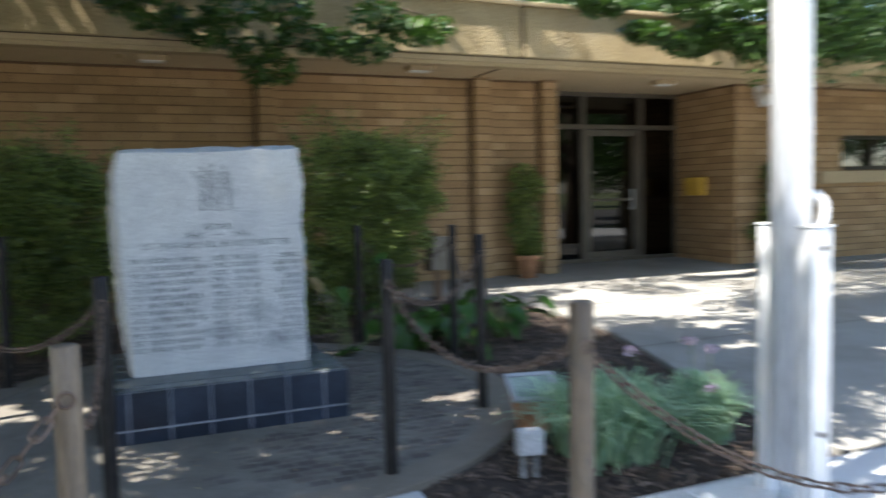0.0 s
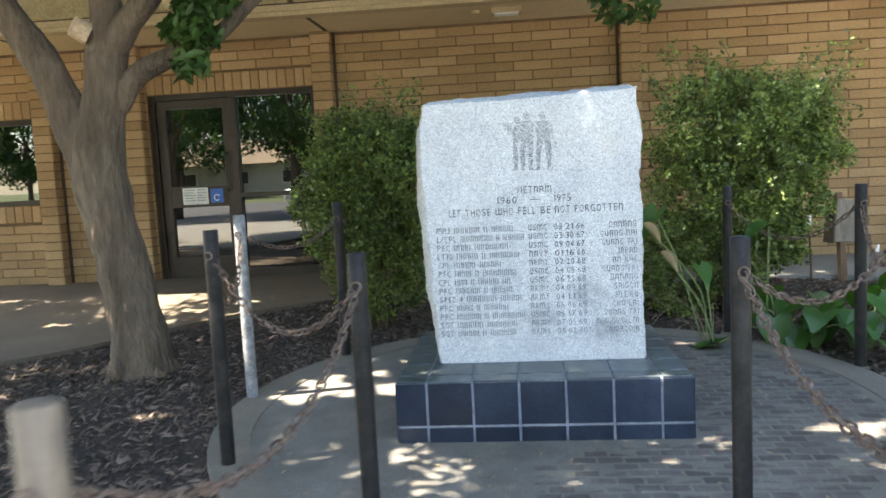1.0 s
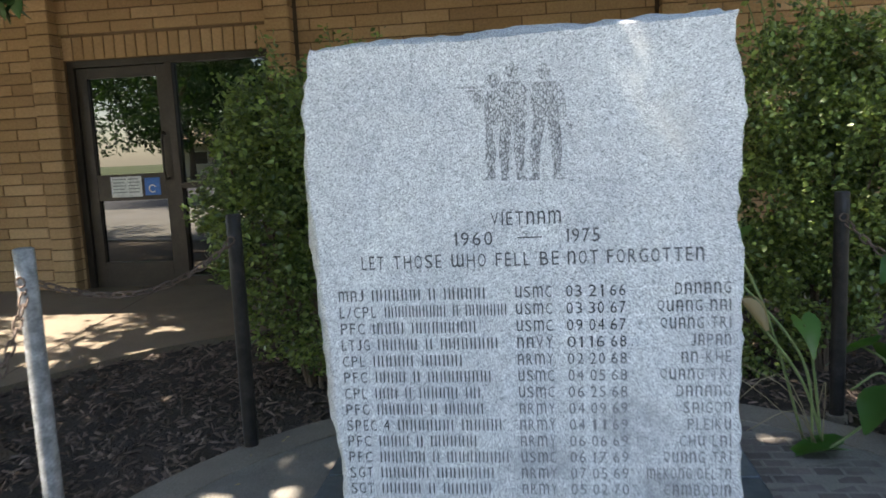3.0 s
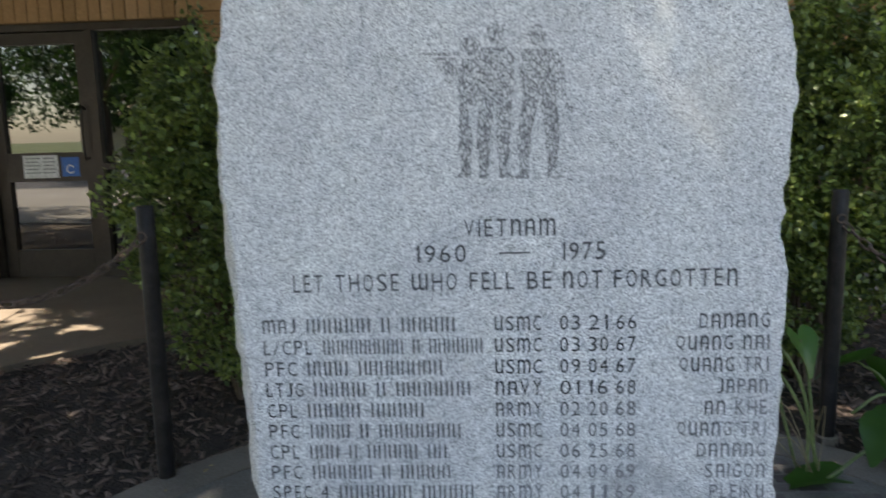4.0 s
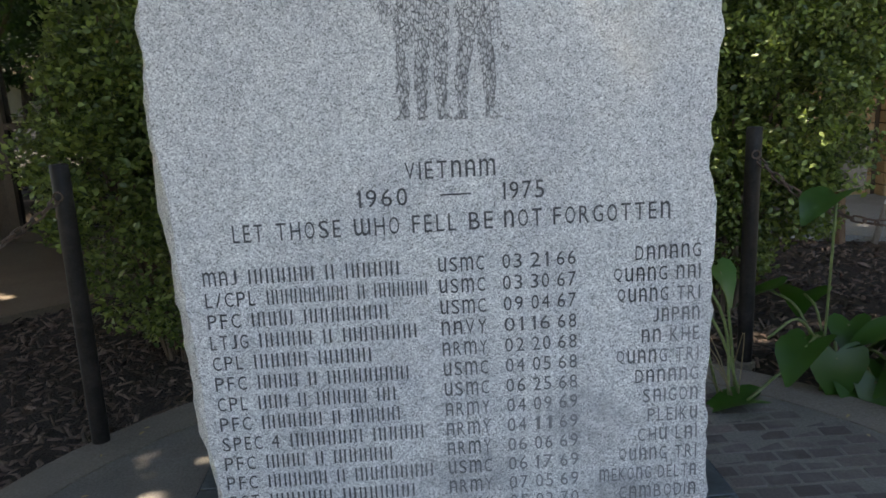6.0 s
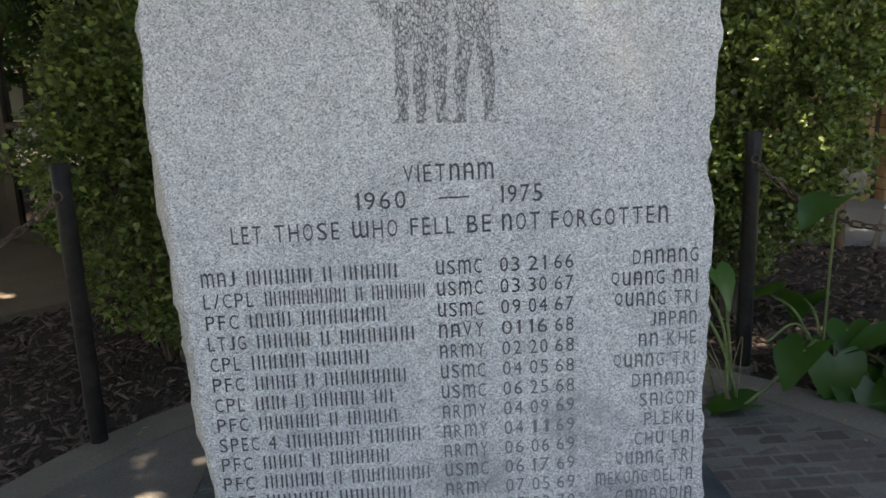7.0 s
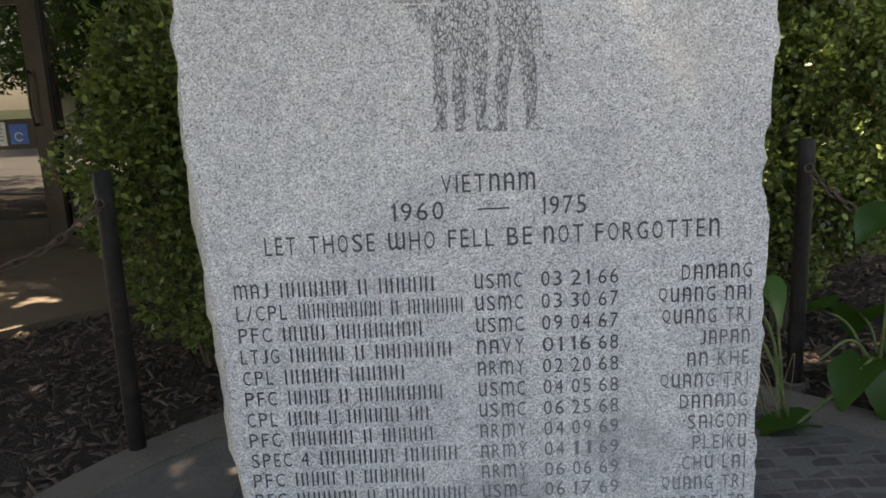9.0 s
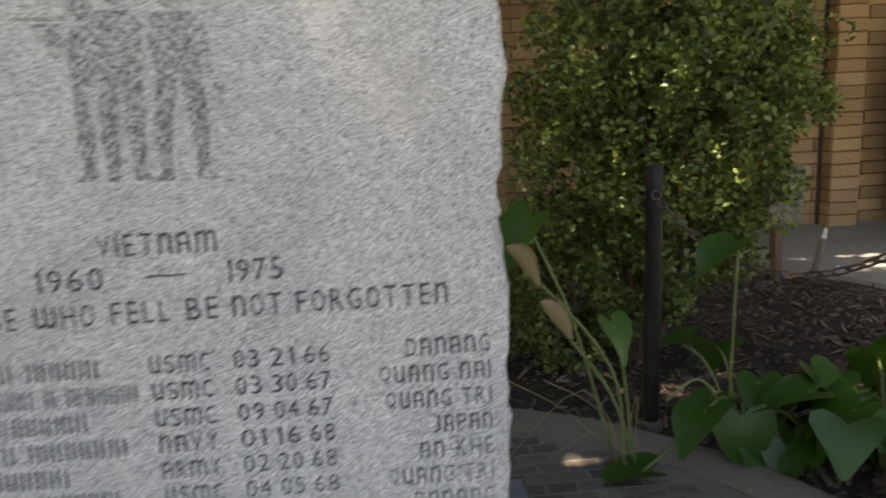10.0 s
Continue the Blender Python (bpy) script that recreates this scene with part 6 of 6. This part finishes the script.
# ---- clumps of blue-green blades ----
def blade_clump(x, y, r, h, k, seed, flowers, label):
    rng = np.random.default_rng(seed)
    z = soil_z(x, y)
    ob = tagged(empty("grass_clump", Matrix.Translation((x, y, z))), label, "grass clump", "clumps by the flagpole")
    verts, faces = [], []
    for i in range(k):
        a, d = rng.uniform(0, 6.28), r * rng.uniform(0.2, 1.05)
        hh, w = h * rng.uniform(0.75, 1.1) * (1.25 - 0.45 * d / r), rng.uniform(0.006, 0.011)
        side = Vector((-math.sin(a), math.cos(a), 0)) * w
        root = Vector((rng.normal() * r * 0.2, rng.normal() * r * 0.2, -0.02))
        blade = []
        for t in (0, 0.3, 0.6, 0.85, 1.0):
            c = root + Vector((d * t * math.cos(a), d * t * math.sin(a), hh * (2.0 * t - 1.25 * t * t)))
            s = side * (1.0 - 0.8 * t * t)
            blade += [c - s, c + s]
        quads = [(2 * j, 2 * j + 1, 2 * j + 3, 2 * j + 2) for j in range(4)]
        if i < 220:
            put("blade", mesh_of("blade", blade, quads, BLUE_GRASS), ob)
        else:
            o = len(verts)
            verts += blade
            faces += [tuple(q + o for q in f) for f in quads]
    tagged(put("blade_mass", mesh_of("blade_mass", verts, faces, BLUE_GRASS), ob, None, "arching strap-like blades"), kind="stuff")
    for fx, fy, fz in flowers:
        part("flower_stalk", tube_bm([(fx * 0.4, fy * 0.4, 0.05), (fx, fy, fz)], [0.004, 0.003], 6), STALK, ob)
        put("flower", leaves_mesh("flower", scatter_ball(rng, 40, (fx, fy, fz), (0.035, 0.035, 0.03)), 0.014, 0.5, LILAC, rng=rng), ob, None, "pale lilac flower head")
    return ob


blade_clump(1.67, -1.38, 0.46, 0.46, 800, 1, (), "blue-green strap-leaved clump arching over the mulch")
blade_clump(2.24, -1.42, 0.27, 0.40, 420, 2, ((0.02, 0.12, 0.50), (0.10, 0.05, 0.46), (-0.05, -0.12, 0.30), (-0.3, 0.2, 0.46)), "blue-green strap-leaved clump with lilac flowers")


# ---- mulch ----
def inside(px, py, poly):
    hit = np.zeros(len(px), bool)
    for (xa, ya), (xb, yb) in zip(poly, poly[1:] + poly[:1]):
        cross = ((ya > py) != (yb > py)) & (px < (xb - xa) * (py - ya) / ((yb - ya) or 1e-9) + xa)
        hit ^= cross
    return hit


def mulch():
    rng = np.random.default_rng(11)
    k = 46000
    x, y = rng.uniform(-4.6, 3.5, k), rng.uniform(-4.2, 3.75, k)
    ok = np.hypot(x - PAD_C[0], y - PAD_C[1]) > PAD_R + 0.005
    ok &= ~inside(x, y, smooth_edge(WALK_EDGE) + [(16, -1.93), (16, 6.2), (-9.0, 6.2)])
    ok &= ~((x > -0.74) & (x < 0.68) & (y < -1.2)) & ~((x > 0.64) & (y < -1.95))
    x, y = x[ok], y[ok]
    k = len(x)
    z = np.array([soil_z(a, b) for a, b in zip(x, y)]) + rng.uniform(-0.004, 0.014, k)
    a = rng.uniform(0, 6.28, k)
    tilt = rng.normal(size=k) * 0.35
    ln, w, th = rng.uniform(0.012, 0.042, k), rng.uniform(0.004, 0.012, k), rng.uniform(0.002, 0.006, k)
    d = np.stack([np.cos(a) * np.cos(tilt), np.sin(a) * np.cos(tilt), np.sin(tilt)], 1)
    s = np.stack([-np.sin(a), np.cos(a), rng.normal(size=k) * 0.3], 1)
    c = np.stack([x, y, z], 1)
    up = np.array([[0, 0, 1.0]])
    v = np.stack([c - d * ln[:, None] - s * w[:, None], c - d * ln[:, None] * 0.9 + s * w[:, None], c + d * ln[:, None] + s * w[:, None] * 0.6, c + d * ln[:, None] * 0.95 - s * w[:, None], c + up * th[:, None] * 2], 1).reshape(-1, 3)
    i = np.arange(k)[:, None] * 5
    f = np.concatenate([i + np.array([[a0, b0, 4]]) for a0, b0 in ((0, 3), (3, 2), (2, 1), (1, 0))], 0)
    ob = put("bark_mulch", mesh_of("bark_mulch", v.tolist(), f.tolist(), CHIP))
    tagged(ob, "dark brown bark chips strewn over the planting bed", "mulch", kind="stuff")


mulch()


def litter():
    rng = np.random.default_rng(21)
    a, r = rng.uniform(0, 6.28, 90), 1.65 * rng.uniform(0, 1, 90) ** 0.5
    x, y = 0.1 + r * np.cos(a), 0.2 + r * np.sin(a)
    ok = ~((abs(x) < 0.68) & (y > -0.36) & (y < 0.82))
    pts = np.stack([x[ok], y[ok], 0.022 + 0.02 * (y[ok] + 0.3)], 1)
    me = leaves_mesh("dry_leaf_litter", pts, 0.013, 0.4, DRY_LEAF, up=3.0, rng=rng)
    tagged(put("dry_leaf_litter", me), "tiny dry leaves lying on the pavers", "leaf litter", kind="stuff")


litter()


# ---- pavers of the pad ----
def pavers():
    px, py, g = 0.106, 0.068, 0.0035
    w, h = px / 2 - g, py / 2 - g
    v = [(sx * w, sy * h, -0.01) for sx, sy in ((-1, -1), (1, -1), (1, 1), (-1, 1))] + [(sx * w, sy * h, 0.006) for sx, sy in ((-1, -1), (1, -1), (1, 1), (-1, 1))]
    v += [(sx * (w - 0.004), sy * (h - 0.004), 0.010) for sx, sy in ((-1, -1), (1, -1), (1, 1), (-1, 1))]
    f = [(k, (k + 1) % 4, 4 + (k + 1) % 4, 4 + k) for k in range(4)] + [(4 + k, 4 + (k + 1) % 4, 8 + (k + 1) % 4, 8 + k) for k in range(4)] + [(8, 9, 10, 11)]
    me = mesh_of("paver", v, f, PAVER)
    rest, n = [], 0
    for j in range(-24, 25):
        for i in range(-16, 17):
            x, y = PAD_C[0] + (i + 0.5 * (j % 2)) * px, PAD_C[1] + j * py
            if math.hypot(x - PAD_C[0], y - PAD_C[1]) > PAD_R - 0.19 - 0.052 or (abs(x) < 0.70 and -0.36 < y < 0.82):
                continue
            m = pose(x, y, ground_z(x, y) - 0.0025 - 0.0035 * min(1.0, max(0.0, (0.3 - x) / 0.9)) + random.uniform(-0.0015, 0.0015), random.uniform(-0.6, 0.6), random.uniform(-0.6, 0.6), random.uniform(-1.2, 1.2))
            if n < 300 and (y < -0.55 or x > 0.95) and abs(x) < 1.35 and y > -0.9:
                put("paver", me, PAD, m)
                n += 1
            else:
                rest.append(((v, f), m))
    tagged(joined("paver_field", rest, PAVER_REST, PAD, "small dusty pavers"), kind="stuff")


pavers()
